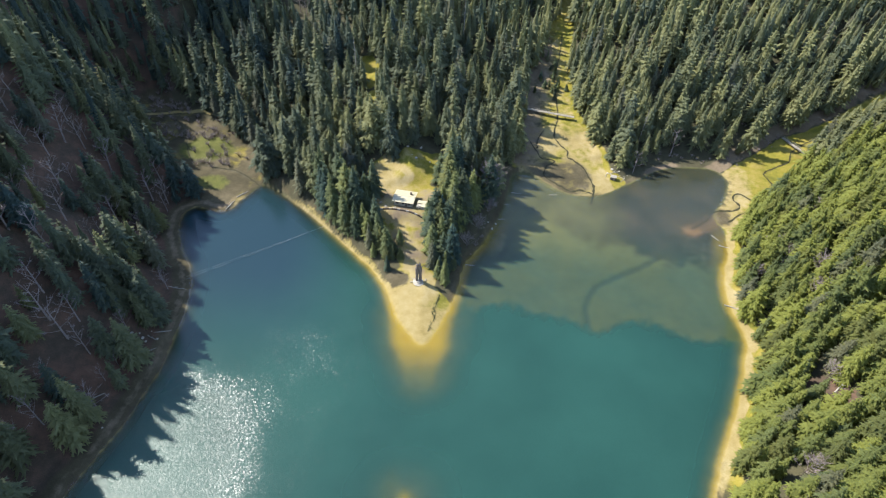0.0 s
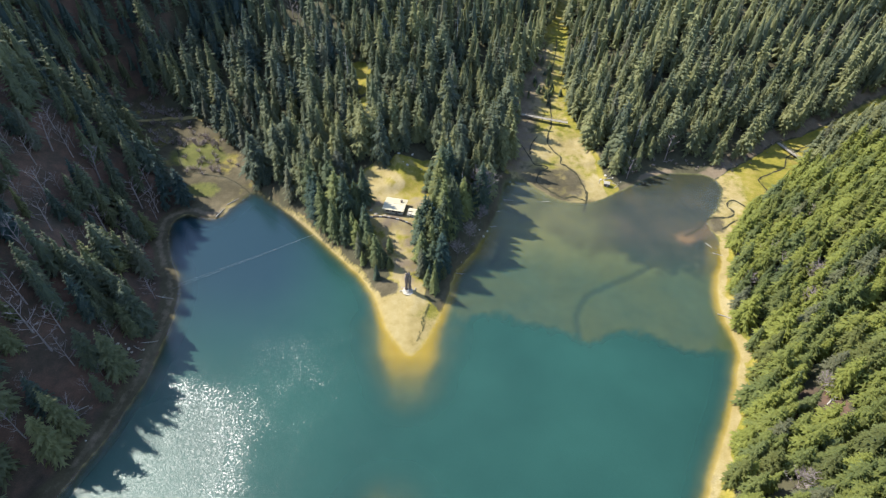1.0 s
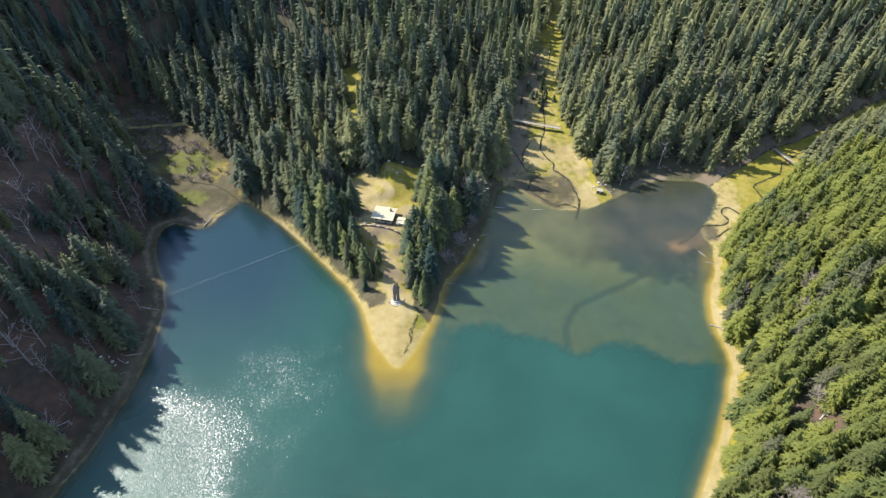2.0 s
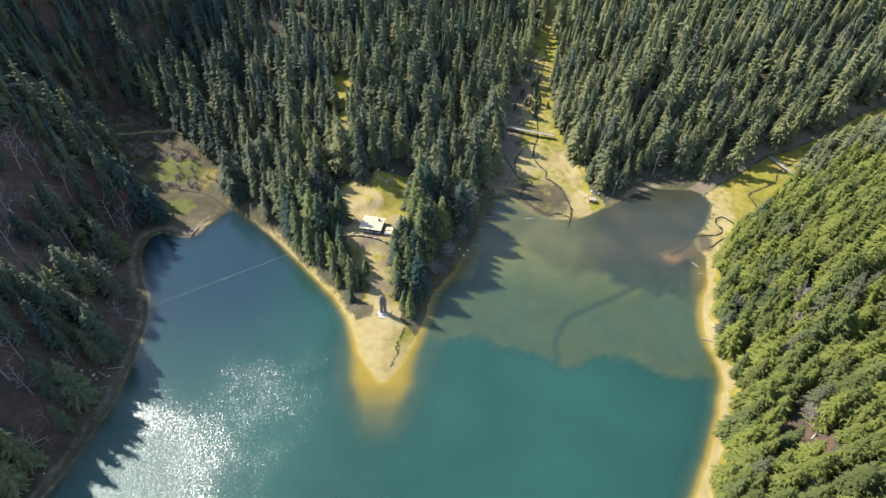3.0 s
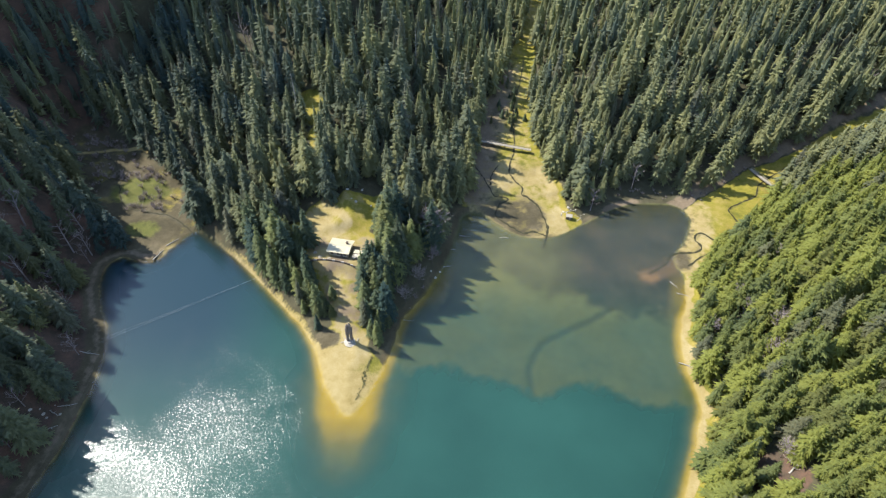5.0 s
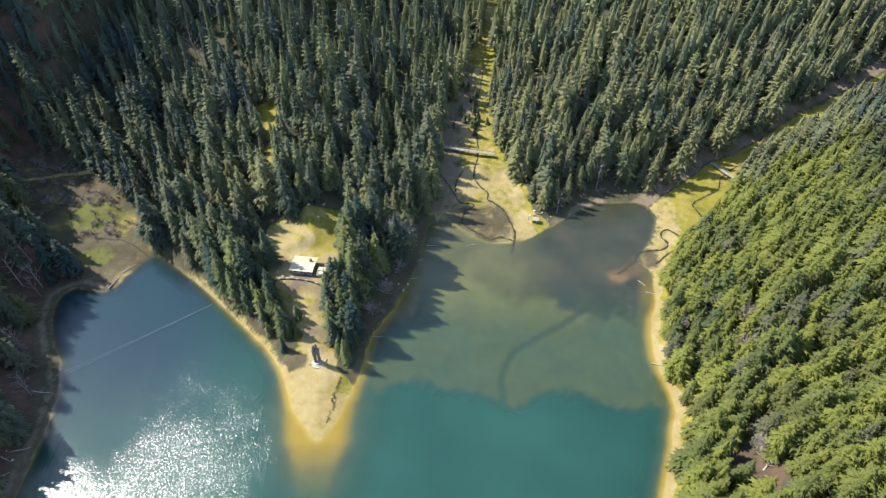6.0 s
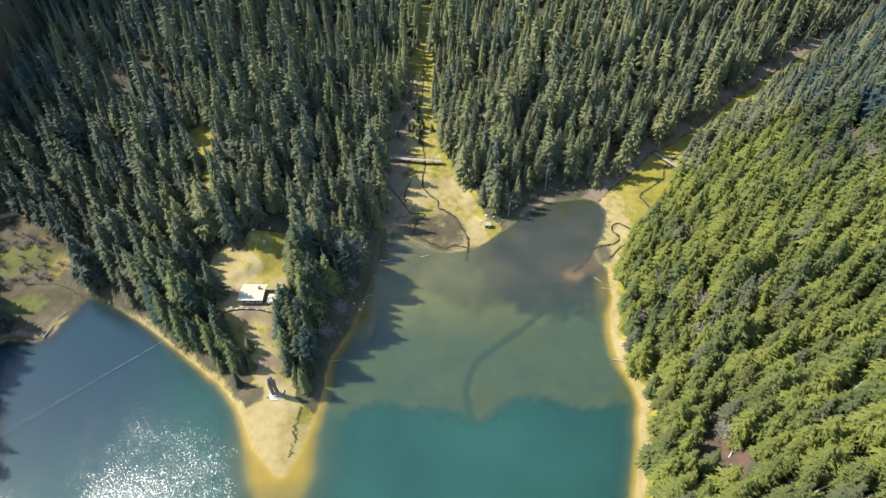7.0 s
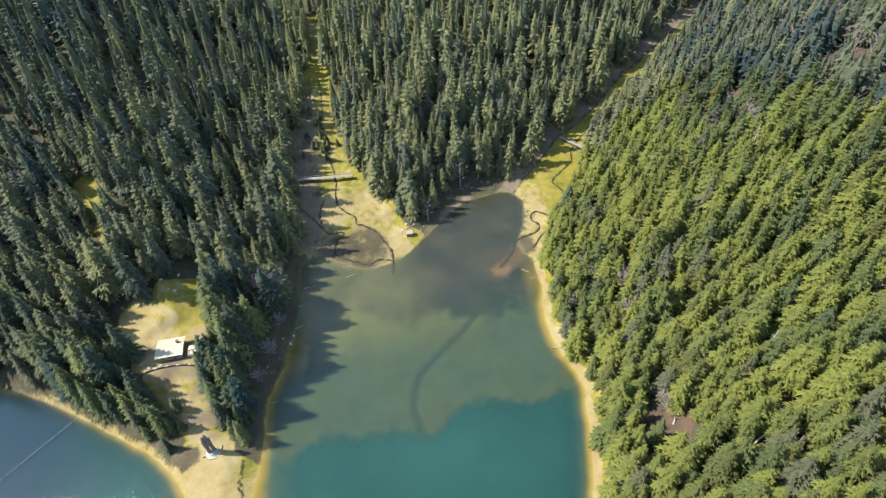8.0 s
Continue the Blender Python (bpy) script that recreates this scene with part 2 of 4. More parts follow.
def grid_mesh(name, xs, ys, z, keep=None):
    """A sheet of quads over the lines xs and ys."""
    nx, ny = len(xs), len(ys)
    gx, gy = np.meshgrid(xs, ys)
    co = np.stack([gx, gy, z], -1).reshape(-1, 3)
    i = (np.arange(ny - 1)[:, None] * nx + np.arange(nx - 1)[None, :]).ravel()
    quads = np.stack([i, i + 1, i + nx + 1, i + nx], 1)
    if keep is not None:
        quads = quads[keep.ravel()[quads].any(1)]
        used = np.zeros(len(co), bool)
        used[quads.ravel()] = True
        remap = np.cumsum(used) - 1
        co, quads = co[used], remap[quads]
    else:
        used = np.ones(len(co), bool)
    return mesh_from(name, co, quads), used


def mesh_from(name, co, faces, smooth=True):
    me = bpy.data.meshes.new(name)
    co, faces = np.asarray(co, np.float32), np.asarray(faces, np.int32)
    k = faces.shape[1]
    me.vertices.add(len(co))
    me.vertices.foreach_set("co", co.ravel())
    me.loops.add(faces.size)
    me.loops.foreach_set("vertex_index", faces.ravel())
    me.polygons.add(len(faces))
    me.polygons.foreach_set("loop_start", np.arange(0, faces.size, k, dtype=np.int32))
    me.polygons.foreach_set("use_smooth", np.full(len(faces), smooth))
    me.update(calc_edges=True)
    me.validate()
    return me


def float_attribute(me, name, values):
    a = me.attributes.new(name, "FLOAT", "POINT")
    a.data.foreach_set("value", np.asarray(values, np.float32).ravel())


def lines(fine_lo, fine_hi, fine, mid_lo, mid_hi, mid, far):
    a = np.arange(fine_lo, fine_hi + 0.01, fine)
    lo, hi = np.arange(mid_lo, fine_lo - 0.01, mid), np.arange(fine_hi + mid, mid_hi + 0.01, mid)
    out = [-far, -far * 0.5, -far * 0.22]
    far_hi = [far * 0.3, far * 0.55, far]
    return np.array([v for v in out if v < mid_lo - 20] + list(lo) + list(a) + list(hi) + [v for v in far_hi if v > mid_hi + 20])


# ---------------------------------------------------------------- materials
def ground_material():
    n = Nodes("ground_cover")
    co = n.coords()
    coarse, mid, fine = n.noise(0.05, 5, 0.6, co), n.noise(0.28, 5, 0.65, co), n.noise(2.2, 4, 0.7, co)
    grain = n.math("MULTIPLY_ADD", fine, 0.5, n.math("MULTIPLY", mid, 0.5))
    forest = n.ramp(grain, (0.3, (0.026, 0.024, 0.013)), (0.55, (0.050, 0.046, 0.024)), (0.75, (0.080, 0.068, 0.038)))
    litter = n.ramp(n.math("MULTIPLY_ADD", coarse, 0.5, n.math("MULTIPLY", grain, 0.5)), (0.36, (0.024, 0.022, 0.013)), (0.46, (0.050, 0.036, 0.024)), (0.56, (0.092, 0.052, 0.034)), (0.68, (0.13, 0.085, 0.062)))
    grass = n.ramp(n.math("MULTIPLY_ADD", coarse, 0.42, n.math("MULTIPLY", grain, 0.58)), (0.40, (0.078, 0.078, 0.010)), (0.49, (0.138, 0.120, 0.014)), (0.56, (0.175, 0.140, 0.027)), (0.64, (0.21, 0.164, 0.056)))
    sand = n.ramp(n.math("MULTIPLY_ADD", coarse, 0.4, n.math("MULTIPLY", grain, 0.6)), (0.36, (0.150, 0.112, 0.036)), (0.5, (0.205, 0.160, 0.066)), (0.66, (0.26, 0.215, 0.112)))
    # mud colour, kept dark to carry the shade of the west meadow too
    mud_and_shade = n.ramp(n.math("MULTIPLY_ADD", coarse, 0.5, n.math("MULTIPLY", grain, 0.5)), (0.36, (0.0248, 0.0223, 0.0112)), (0.5, (0.0527, 0.0434, 0.0223)), (0.64, (0.0868, 0.0713, 0.0422)))
    silt = n.ramp(n.math("MULTIPLY_ADD", coarse, 0.5, n.math("MULTIPLY", grain, 0.5)), (0.36, (0.0651, 0.0690, 0.028)), (0.64, (0.124, 0.122, 0.050)))
    rough_edge = n.math("ADD", n.math("MULTIPLY_ADD", mid, 0.7, -0.35), n.math("MULTIPLY_ADD", n.noise(0.11, 3, 0.5, co), 0.9, -0.45))

    def cover(base, name, colour):
        a = n.math("ADD", n.attr(name), n.math("MULTIPLY", rough_edge, 0.9))
        return n.mix(n.span(a, 0.3, 0.7), base, colour)

    c = cover(forest, "litter", litter)
    c = cover(c, "mud_and_shade", mud_and_shade)
    c = cover(c, "grass", grass)
    c = cover(c, "moss", n.ramp(grain, (0.3, (0.034, 0.042, 0.008)), (0.5, (0.064, 0.068, 0.014)), (0.72, (0.105, 0.092, 0.030))))
    c = cover(c, "sand", sand)
    c = cover(c, "dirt_and_shade", n.ramp(grain, (0.3, (0.075, 0.055, 0.034)), (0.55, (0.125, 0.096, 0.062)), (0.75, (0.17, 0.135, 0.092))))
    c = cover(c, "wet_mud", mud_and_shade)
    c = n.mix(n.attr("silt"), c, silt)
    c = n.mix(n.attr("dark_silt"), c, n.ramp(n.math("MULTIPLY_ADD", coarse, 0.5, n.math("MULTIPLY", grain, 0.5)), (0.38, (0.010, 0.011, 0.009)), (0.5, (0.024, 0.023, 0.017)), (0.66, (0.052, 0.040, 0.024))))
    c = n.mix(n.attr("red_mud"), c, n.ramp(grain, (0.3, (0.060, 0.034, 0.016)), (0.7, (0.15, 0.095, 0.050))))
    c = n.mix(n.attr("gold"), c, n.ramp(grain, (0.3, (0.205, 0.135, 0.006)), (0.7, (0.26, 0.178, 0.014))))
    c = n.mix(n.math("MULTIPLY", n.attr("stream"), 0.92), c, (0.0155, 0.0174, 0.00868))
    n.put(n.bsdf.inputs["Base Color"], c)
    n.put(n.bsdf.inputs["Specular IOR Level"], 0.25)
    n.put(n.bsdf.inputs["Roughness"], n.math("SUBTRACT", 0.95, n.math("MULTIPLY", n.attr("stream"), 0.5)))
    n.put(n.bsdf.inputs["Normal"], n.bump(grain, 0.8, 0.25))
    return n.mat


def water_material():
    """Lake water: mirror gloss by its index, under it clear shallows that turn to cloudy teal with depth."""
    n = Nodes("lake_water")
    co = n.coords()
    calm = n.noise(0.018, 3, 0.5, co, 0.6)
    ripple = n.noise(1.9, 2.0, 0.5, co, 0.3)
    chop = n.noise(0.33, 2, 0.5, co)
    height = n.math("MULTIPLY_ADD", ripple, 0.48, n.math("MULTIPLY", chop, 0.6))
    bump = n.add("ShaderNodeBump")
    bump.inputs["Distance"].default_value = 0.5
    n.wire(height, bump.inputs["Height"])
    gusts = n.noise(0.055, 5, 0.62, co, 0.8)
    wind = n.span(n.math("ADD", n.attr("wind"), n.math("ADD", n.math("MULTIPLY_ADD", calm, 0.3, -0.15), n.math("MULTIPLY_ADD", gusts, 0.45, -0.22))), 0.0, 1.0)
    n.put(bump.inputs["Strength"], n.math("MULTIPLY_ADD", wind, 0.50, 0.05))
    # small wavelets: each one a facet with a tilt of its own
    facet = n.add("ShaderNodeTexVoronoi")
    facet.inputs["Scale"].default_value = 4.2
    n.wire(co, facet.inputs["Vector"])

    def vec(op, a, b):
        m = n.add("ShaderNodeVectorMath", operation=op)
        n.put(m.inputs[0], a)
        n.put(m.inputs[3] if op == "SCALE" else m.inputs[1], b)
        return m.outputs[0]

    tilt = vec("SCALE", vec("SUBTRACT", facet.outputs["Color"], (0.5, 0.5, 0.5)), n.math("MULTIPLY_ADD", wind, 0.66, 0.04))
    wavelet = vec("NORMALIZE", vec("ADD", vec("MULTIPLY", tilt, (1, 1, 0)), bump.outputs[0]), (0, 0, 0))
    depth = n.attr("depth")
    cloudy = n.math("SUBTRACT", 1.0, n.math("POWER", 2.718, n.math("MULTIPLY", depth, -0.62)))
    teal = n.ramp(n.noise(0.02, 3, 0.5, co), (0.35, (0.0092, 0.0360, 0.0262)), (0.65, (0.0125, 0.0460, 0.0335)))
    cloud_bed = n.ramp(n.noise(0.035, 4, 0.6, co, 0.8), (0.40, (0.020, 0.054, 0.042)), (0.68, (0.036, 0.057, 0.032)))
    teal = n.mix(n.span(depth, 0.6, 3.2), cloud_bed, teal)
    # west bay: cloud shade and sky sheen put into a darker, bluer body colour
    teal = n.mix(n.attr("clear"), teal, (0.0095, 0.0240, 0.0300))
    body = n.add("ShaderNodeBsdfDiffuse")
    n.wire(teal, body.inputs["Color"])
    clear = n.add("ShaderNodeBsdfTransparent")
    n.put(clear.inputs["Color"], n.mix(n.math("MULTIPLY", depth, 0.6, clamp=True), (0.95, 0.94, 0.86), (0.74, 0.76, 0.55)))
    under = n.add("ShaderNodeMixShader")
    n.wire(cloudy, under.inputs[0])
    n.wire(clear.outputs[0], under.inputs[1])
    n.wire(body.outputs[0], under.inputs[2])
    sharp, wide = n.add("ShaderNodeBsdfGlossy"), n.add("ShaderNodeBsdfGlossy")
    for g, rough, normal in ((sharp, n.math("MULTIPLY_ADD", wind, 0.12, 0.20), wavelet), (wide, 0.40, bump.outputs[0])):
        n.put(g.inputs["Roughness"], rough)
        g.distribution = "BECKMANN"
        n.wire(normal, g.inputs["Normal"])
    gloss = n.add("ShaderNodeMixShader")
    n.put(gloss.inputs[0], n.math("MULTIPLY_ADD", wind, 0.36, 0.06))
    n.wire(sharp.outputs[0], gloss.inputs[1])
    n.wire(wide.outputs[0], gloss.inputs[2])
    facing = n.add("ShaderNodeLayerWeight")
    facing.inputs["Blend"].default_value = 0.5
    n.wire(bump.outputs[0], facing.inputs["Normal"])
    mirror = n.math("MULTIPLY_ADD", n.math("POWER", facing.outputs["Facing"], 5.0), 0.96, 0.036)
    top = n.add("ShaderNodeMixShader")
    n.wire(mirror, top.inputs[0])
    n.wire(under.outputs[0], top.inputs[1])
    n.wire(gloss.outputs[0], top.inputs[2])
    n.wire(top.outputs[0], n.out.inputs["Surface"])
    return n.mat


def foliage_material(name, deep, fresh, by_object, thinness=0.36):
    n = Nodes(name)
    co = n.coords()
    tone = n.add("ShaderNodeObjectInfo").outputs["Random"] if by_object else n.attr("tone")
    patch = n.noise(0.35, 4, 0.7, co)
    speck = n.add("ShaderNodeNewGeometry").outputs["Random Per Island"]
    sprig = n.noise(2.6, 3, 0.7, co)
    k = n.math("MULTIPLY_ADD", tone, 0.62, n.math("MULTIPLY_ADD", patch, 0.30, n.math("MULTIPLY", speck, 0.10)))
    k = n.math("ADD", k, n.math("MULTIPLY_ADD", sprig, 0.60, -0.28))
    n.put(n.bsdf.inputs["Normal"], n.bump(sprig, 0.9, 0.45))
    col = n.ramp(k, (0.24, deep), (0.86, fresh))
    hue = n.math("FRACT", n.math("MULTIPLY", tone, 13.7))
    col = n.mix(n.span(hue, 0.65, 0.98, 0.0, 0.4), col, (0.044, 0.068, 0.054))
    col = n.mix(n.span(hue, 0.0, 0.22, 0.55, 0.0), col, (0.092, 0.090, 0.030))
    grey = n.math("GREATER_THAN", n.math("FRACT", n.math("MULTIPLY", tone, 7.31)), 0.93)
    col = n.mix(n.math("MULTIPLY", grey, 0.7), col, (0.105, 0.105, 0.0744))
    n.put(n.bsdf.inputs["Base Color"], col)
    n.put(n.bsdf.inputs["Roughness"], 0.75)
    n.put(n.bsdf.inputs["Specular IOR Level"], 0.2)
    thin = n.add("ShaderNodeBsdfTranslucent")
    n.put(thin.inputs["Color"], n.mix(1.0, col, (1.25, 1.35, 0.6), "MULTIPLY"))
    both = n.add("ShaderNodeMixShader")
    both.inputs[0].default_value = thinness
    n.wire(n.bsdf.outputs[0], both.inputs[1])
    n.wire(thin.outputs[0], both.inputs[2])
    n.wire(both.outputs[0], n.out.inputs["Surface"])
    return n.mat


M_GROUND, M_WATER = ground_material(), water_material()
# blue raised in these needle colours in place of haze
M_NEEDLES_FAR = foliage_material("spruce_needles_woods", (0.036, 0.060, 0.058), (0.180, 0.182, 0.079), False)
# east slope copy of the needles, sunlight put into a brighter, yellower colour
M_NEEDLES_SUNLIT = foliage_material("sunlit_spruce_needles", (0.041, 0.066, 0.037), (0.188, 0.200, 0.043), False, 0.44)
M_NEEDLES = foliage_material("spruce_needles", (0.031, 0.058, 0.050), (0.162, 0.176, 0.058), True)
M_BARK = surface("spruce_bark", (0.036, 0.0259, 0.0187), (0.115, 0.0864, 0.0648), 1.5)
M_TWIG = surface("bare_twigs", (0.10, 0.078, 0.070), (0.24, 0.195, 0.175), 0.8, local=False)
M_DEADWOOD = surface("bleached_wood", (0.144, 0.13, 0.104), (0.302, 0.281, 0.238), 1.2)
M_PLANK = surface("weathered_planks", (0.144, 0.126, 0.0936), (0.274, 0.245, 0.194), 1.6)
M_DARKWOOD = surface("dark_carved_wood", (0.0432, 0.0324, 0.0238), (0.144, 0.108, 0.0792), 1.4)
M_CARVED = surface("grey_carved_wood", (0.0792, 0.0612, 0.0468), (0.194, 0.155, 0.122), 1.4)
M_ROOF = surface("pale_roof_sheet", (0.27, 0.238, 0.150), (0.36, 0.32, 0.215), 0.5, rough=0.6)
M_WALL = surface("cream_render", (0.288, 0.252, 0.173), (0.374, 0.331, 0.245), 0.6)
M_STONE = surface("pale_stone", (0.20, 0.18, 0.145), (0.36, 0.33, 0.27), 1.3)
M_DARK = surface("dark_opening", (0.0144, 0.0144, 0.0144), (0.036, 0.0324, 0.0288), 2.0, rough=0.3)
M_BROOK = surface("dark_brook_water", (0.013, 0.0144, 0.0072), (0.036, 0.0324, 0.0158), 0.5, rough=0.75, bump=0.01, local=False)
M_BROOK.node_tree.nodes["Principled BSDF"].inputs["Specular IOR Level"].default_value = 0.12
M_SEDGE = surface("sedge_blades", (0.045, 0.052, 0.014), (0.11, 0.105, 0.032), 1.2, local=False, bump=0)
M_ROPE = surface("pale_cable", (0.158, 0.166, 0.166), (0.259, 0.259, 0.252), 3.0)

# ---------------------------------------------------------------- ground and water
XS = lines(-196, 262, 1.45, -420, 520, 5.0, 4500)
YS = lines(64, 372, 1.45, -120, 640, 5.0, 4500)
GX, GY = np.meshgrid(XS, YS)
FIELD = ground_fields(GX, GY)
FAR = np.maximum(np.maximum(np.abs(GX) - 520, 0), np.maximum(np.abs(GY - 250) - 390, 0))
FIELD["z"] = FIELD["z"] * np.exp(-FAR / 1500)
me, _ = grid_mesh("ground", XS, YS, FIELD["z"])
D, DEPTH = FIELD["d"], FIELD["depth"]
LAND = step(D, -0.9, 0.9)
OPENNESS = 1 - step(open_ground(GX, GY, OPEN) + 1.2 * wave(GX, GY, 12, 51), -1.5, 2.5)
MEADOW = np.maximum(np.maximum(1 - step(FIELD["da"], 1.5, 7), 1 - step(FIELD["db"], -0.5, 3)), 1 - step(FIELD["dw"], -0.5, 4))
MEADOW_W = 1 - step(FIELD["dw"], -0.5, 4)
HEAD_W = (1 - step(GX, -14, 2)) * (1 - step(GY, 245, 262))
BEACH = (1 - step(D, 1.8, 4.5)) * HEAD_W * (1 - FIELD["east"]) * (1 - FIELD["west"]) + (1 - step(D + 1.6 * wave(GX, GY, 14, 61) + 0.8 * wave(GX, GY, 5, 62), 2.6, 5.6)) * FIELD["east"] * (1 - step(GY, 236, 244))
BANK = (1 - step(D, 1.5, 5.0)) * (1 - HEAD_W) * (1 - FIELD["west"]) * (1 - step(GX, 140, 150) * (1 - FIELD["mid"]))
NORTH = FIELD["mid"] * step(GX, 115, 125) * np.maximum(step(FIELD["db"] + 1.0 * wave(GX, GY, 14, 68), 0.8, 2.8) * (1 - step(FIELD["db"], 9, 14)), (1 - step(D + 2 * wave(GX, GY, 16, 70), 2, 8)) * (1 - step(GX, 135, 160)))
WEST_PATH = (1 - step(D, 5, 12)) * FIELD["west"]
PEN = step(GX, -60, -50) * (1 - step(GX, 20, 30))
SANDY = np.maximum((1 - step(GY, 215, 245)) * step(GX, -70, -50), HEAD_W) * (1 - step(-D, 7, 16))
MUD_LINE = np.interp(GX, [20, 46, 76, 101, 117, 149], [262, 252, 229, 224, 214, 217]) + 5 * wave(GX, GY, 25, 21) + 2.5 * wave(GX, GY, 9, 28)
FLANK = HEAD_W * step(GY, 178, 196) * (1 - FIELD["east"])
SAND = np.maximum(BEACH * (0.95 - 0.47 * FLANK), OPENNESS * PEN * (1 - 0.8 * (1 - step(np.hypot((GX + 28) / 1.4, GY - 190), 3, 7))) * (0.36 + 0.18 * (1 - step(GY, 188, 196)) * (1 - step(GX, -10, -4)) + 0.26 * (1 - step(GY, 246, 256)) + 0.32 * (1 - step(GX, -36, -26)) * step(GY, 246, 256) + 0.2 * wave(GX, GY, 40, 22)))
SAND = np.maximum(SAND, (1 - step(FIELD["da"], -0.5, 3)) * (0.46 + 0.16 * wave(GX, GY, 60, 23)) * step(FIELD["d"], 0, 1))
SAND = np.maximum(SAND, 0.85 * (1 - step(line_distance(GX, GY, [(-42, 272), (-34, 264), (-26, 257), (-34, 250), (-40, 243), (-39, 231), (-30, 224), (-24, 212)])[0], 1.2, 3.6)))
SAND = np.maximum(SAND, (1 - step(D, 8, 26)) * (1 - step(FIELD["db"], -0.5, 3)) * 0.66 * (1 - NORTH))
SAND = np.maximum(SAND, (1 - step(FIELD["da"], -0.5, 3)) * (1 - step(D, 45, 75)) * (0.70 + 0.14 * wave(GX, GY, 40, 29)))
FAN_MUD = (1 - step(FIELD["da"], -0.5, 3)) * (1 - step(np.hypot((GX - 66) / 1.2, GY - 284), 12, 28))
for key, val in (("litter", np.clip(np.maximum(FIELD["west"], bare_shaded_stand(GX, GY) * FIELD["east"]) * 0.9 + 0.2 * wave(GX, GY, 40, 24), 0, 1) + 0.8 * (np.hypot(GX - 155, GY - 127) < 9)),
                 # real mud, and on the west meadow shade put into the ground colour
                 ("mud_and_shade", LAND * np.maximum(np.maximum(WEST_PATH * 0.85, MEADOW_W * 0.9), np.maximum(BANK * (0.9 - 0.5 * FIELD["mid"] * step(GX, 115, 125)), np.maximum(0.55 * FLANK * (1 - step(D, 3, 6)), 1 - step(np.hypot((GX + 28) / 1.4, GY - 190), 3.5, 7))))),
                 # grass thinned west of the creek axis, where tree shadow is painted brown
                 ("grass", LAND * np.maximum(np.maximum(MEADOW * np.where(MEADOW_W > 0.1, 0.25 + 0.16 * wave(GX, GY, 34, 25) + 0.14 * (1 - step(np.hypot(GX + 143, (GY - 300) / 1.6), 5, 13)), 0.9 - 0.42 * (1 - step(FIELD["da"], 0, 6)) * (1 - step(GX - np.interp(GY, [300, 350, 425], [60, 62, 76]), -6, 8))) * (1 - 0.7 * BANK) * (1 - NORTH), OPENNESS * (1 - (1 - step(np.hypot((GX + 28) / 1.4, GY - 190), 3, 7)))), np.maximum(BEACH * 0.5, (1 - step(D, 6, 10)) * FIELD["east"] * 0.8))),
                 ("moss", LAND * 0.8 * np.maximum(np.maximum(1 - step(np.hypot((GX + 164) / 1.4, GY - 297), 8, 19), 0.85 * (1 - step(np.hypot((GX + 150) / 1.5, GY - 263), 4, 12))), 1.2 * (1 - step(line_distance(GX, GY, DITCH)[0], 0.4, 1.3)))),
                 ("sand", LAND * np.maximum(SAND, 0.8 * (1 - step(line_distance(GX, GY, [(-232, 322), (-212, 331), (-196, 336), (-180, 336), (-166, 330)])[0], 0.7, 2.0))) + (1 - LAND) * 0.9 * SANDY),
                 # bare earth, plus tree shadow painted brown on the creek meadow's west side
                 ("dirt_and_shade", 0.50 * LAND * step(D, 1.0, 2.5) * (1 - step(D, 4.5, 7)) * FIELD["west"] + 0.16 * LAND * MEADOW_W * (1 + wave(GX, GY, 20, 71)) + 0.85 * LAND * NORTH + 0.62 * LAND * (1 - step(FIELD["da"], 1, 6)) * (1 - step(GX - np.interp(GY, [270, 300, 350, 425], [56, 58, 63, 76]), -10, 6)) * step(GY, 285, 300) + LAND * PEN * OPENNESS * (0.42 + 0.22 * wave(GX, GY, 22, 69)) * step(GY, 186, 198) * (1 - step(GY, 244, 258)) + 0.8 * LAND * HEAD_W * (1 - FIELD["east"]) * (1 - step(D, 10, 16)) * step(GX, -2, 6) * step(GY, 192, 204) * (1 - OPENNESS)),
                 ("wet_mud", LAND * np.maximum(np.maximum(FAN_MUD * 0.70, 0.85 * (1 - step(np.hypot(GX + 112, GY - 264) + 2 * wave(GX, GY, 9, 72), 4, 13))), 0.66 * (1 - step(np.hypot((GX - 154) / 1.3, GY - 255), 6, 14)) * (1 - step(D, 7, 12)))),
                 ("silt", (1 - LAND) * np.maximum(step(DEPTH, 0.45, 0.9), 1 - SANDY)),
                 ("dark_silt", (1 - LAND) * np.maximum(step(DEPTH, 0.02, 0.07) * step(GY - MUD_LINE, -5, 5) * step(GX, 20, 40) * (0.45 + 0.55 * step(GX + 4 * wave(GX, GY, 18, 27), 78, 108)), step(DEPTH, 0.0, 0.15) * step(-GX, 70, 90)) * 0.95),
                 ("gold", (1 - LAND) * np.maximum((1 - step(DEPTH, 0.3, 1.3)) * np.maximum(1 - step(np.hypot(GX + 12, GY - 150), 26, 42), 1 - step(np.hypot(GX + 13, GY - 82), 14, 20)), 0.55 * (1 - step(DEPTH, 0.25, 1.2)) * (1 - step(-D, 4, 10)) * (1 - step(GY, 225, 250)) * step(GX, -70, -40))),
                 ("red_mud", (1 - LAND) * np.maximum(1 - step(np.hypot((GX - 138) / 1.5, GY - 241) + 1.2 * wave(GX, GY, 7, 66), 2.0, 5.5), 0.45 * (1 - step(line_distance(GX, GY, [(160, 254), (138, 241)])[0] + 2 * wave(GX, GY, 12, 67), 2, 8)))),
                 ("stream", np.maximum(FIELD["cut"] * 0.45, FIELD["old"] * 0.8))):
    float_attribute(me, key, val)
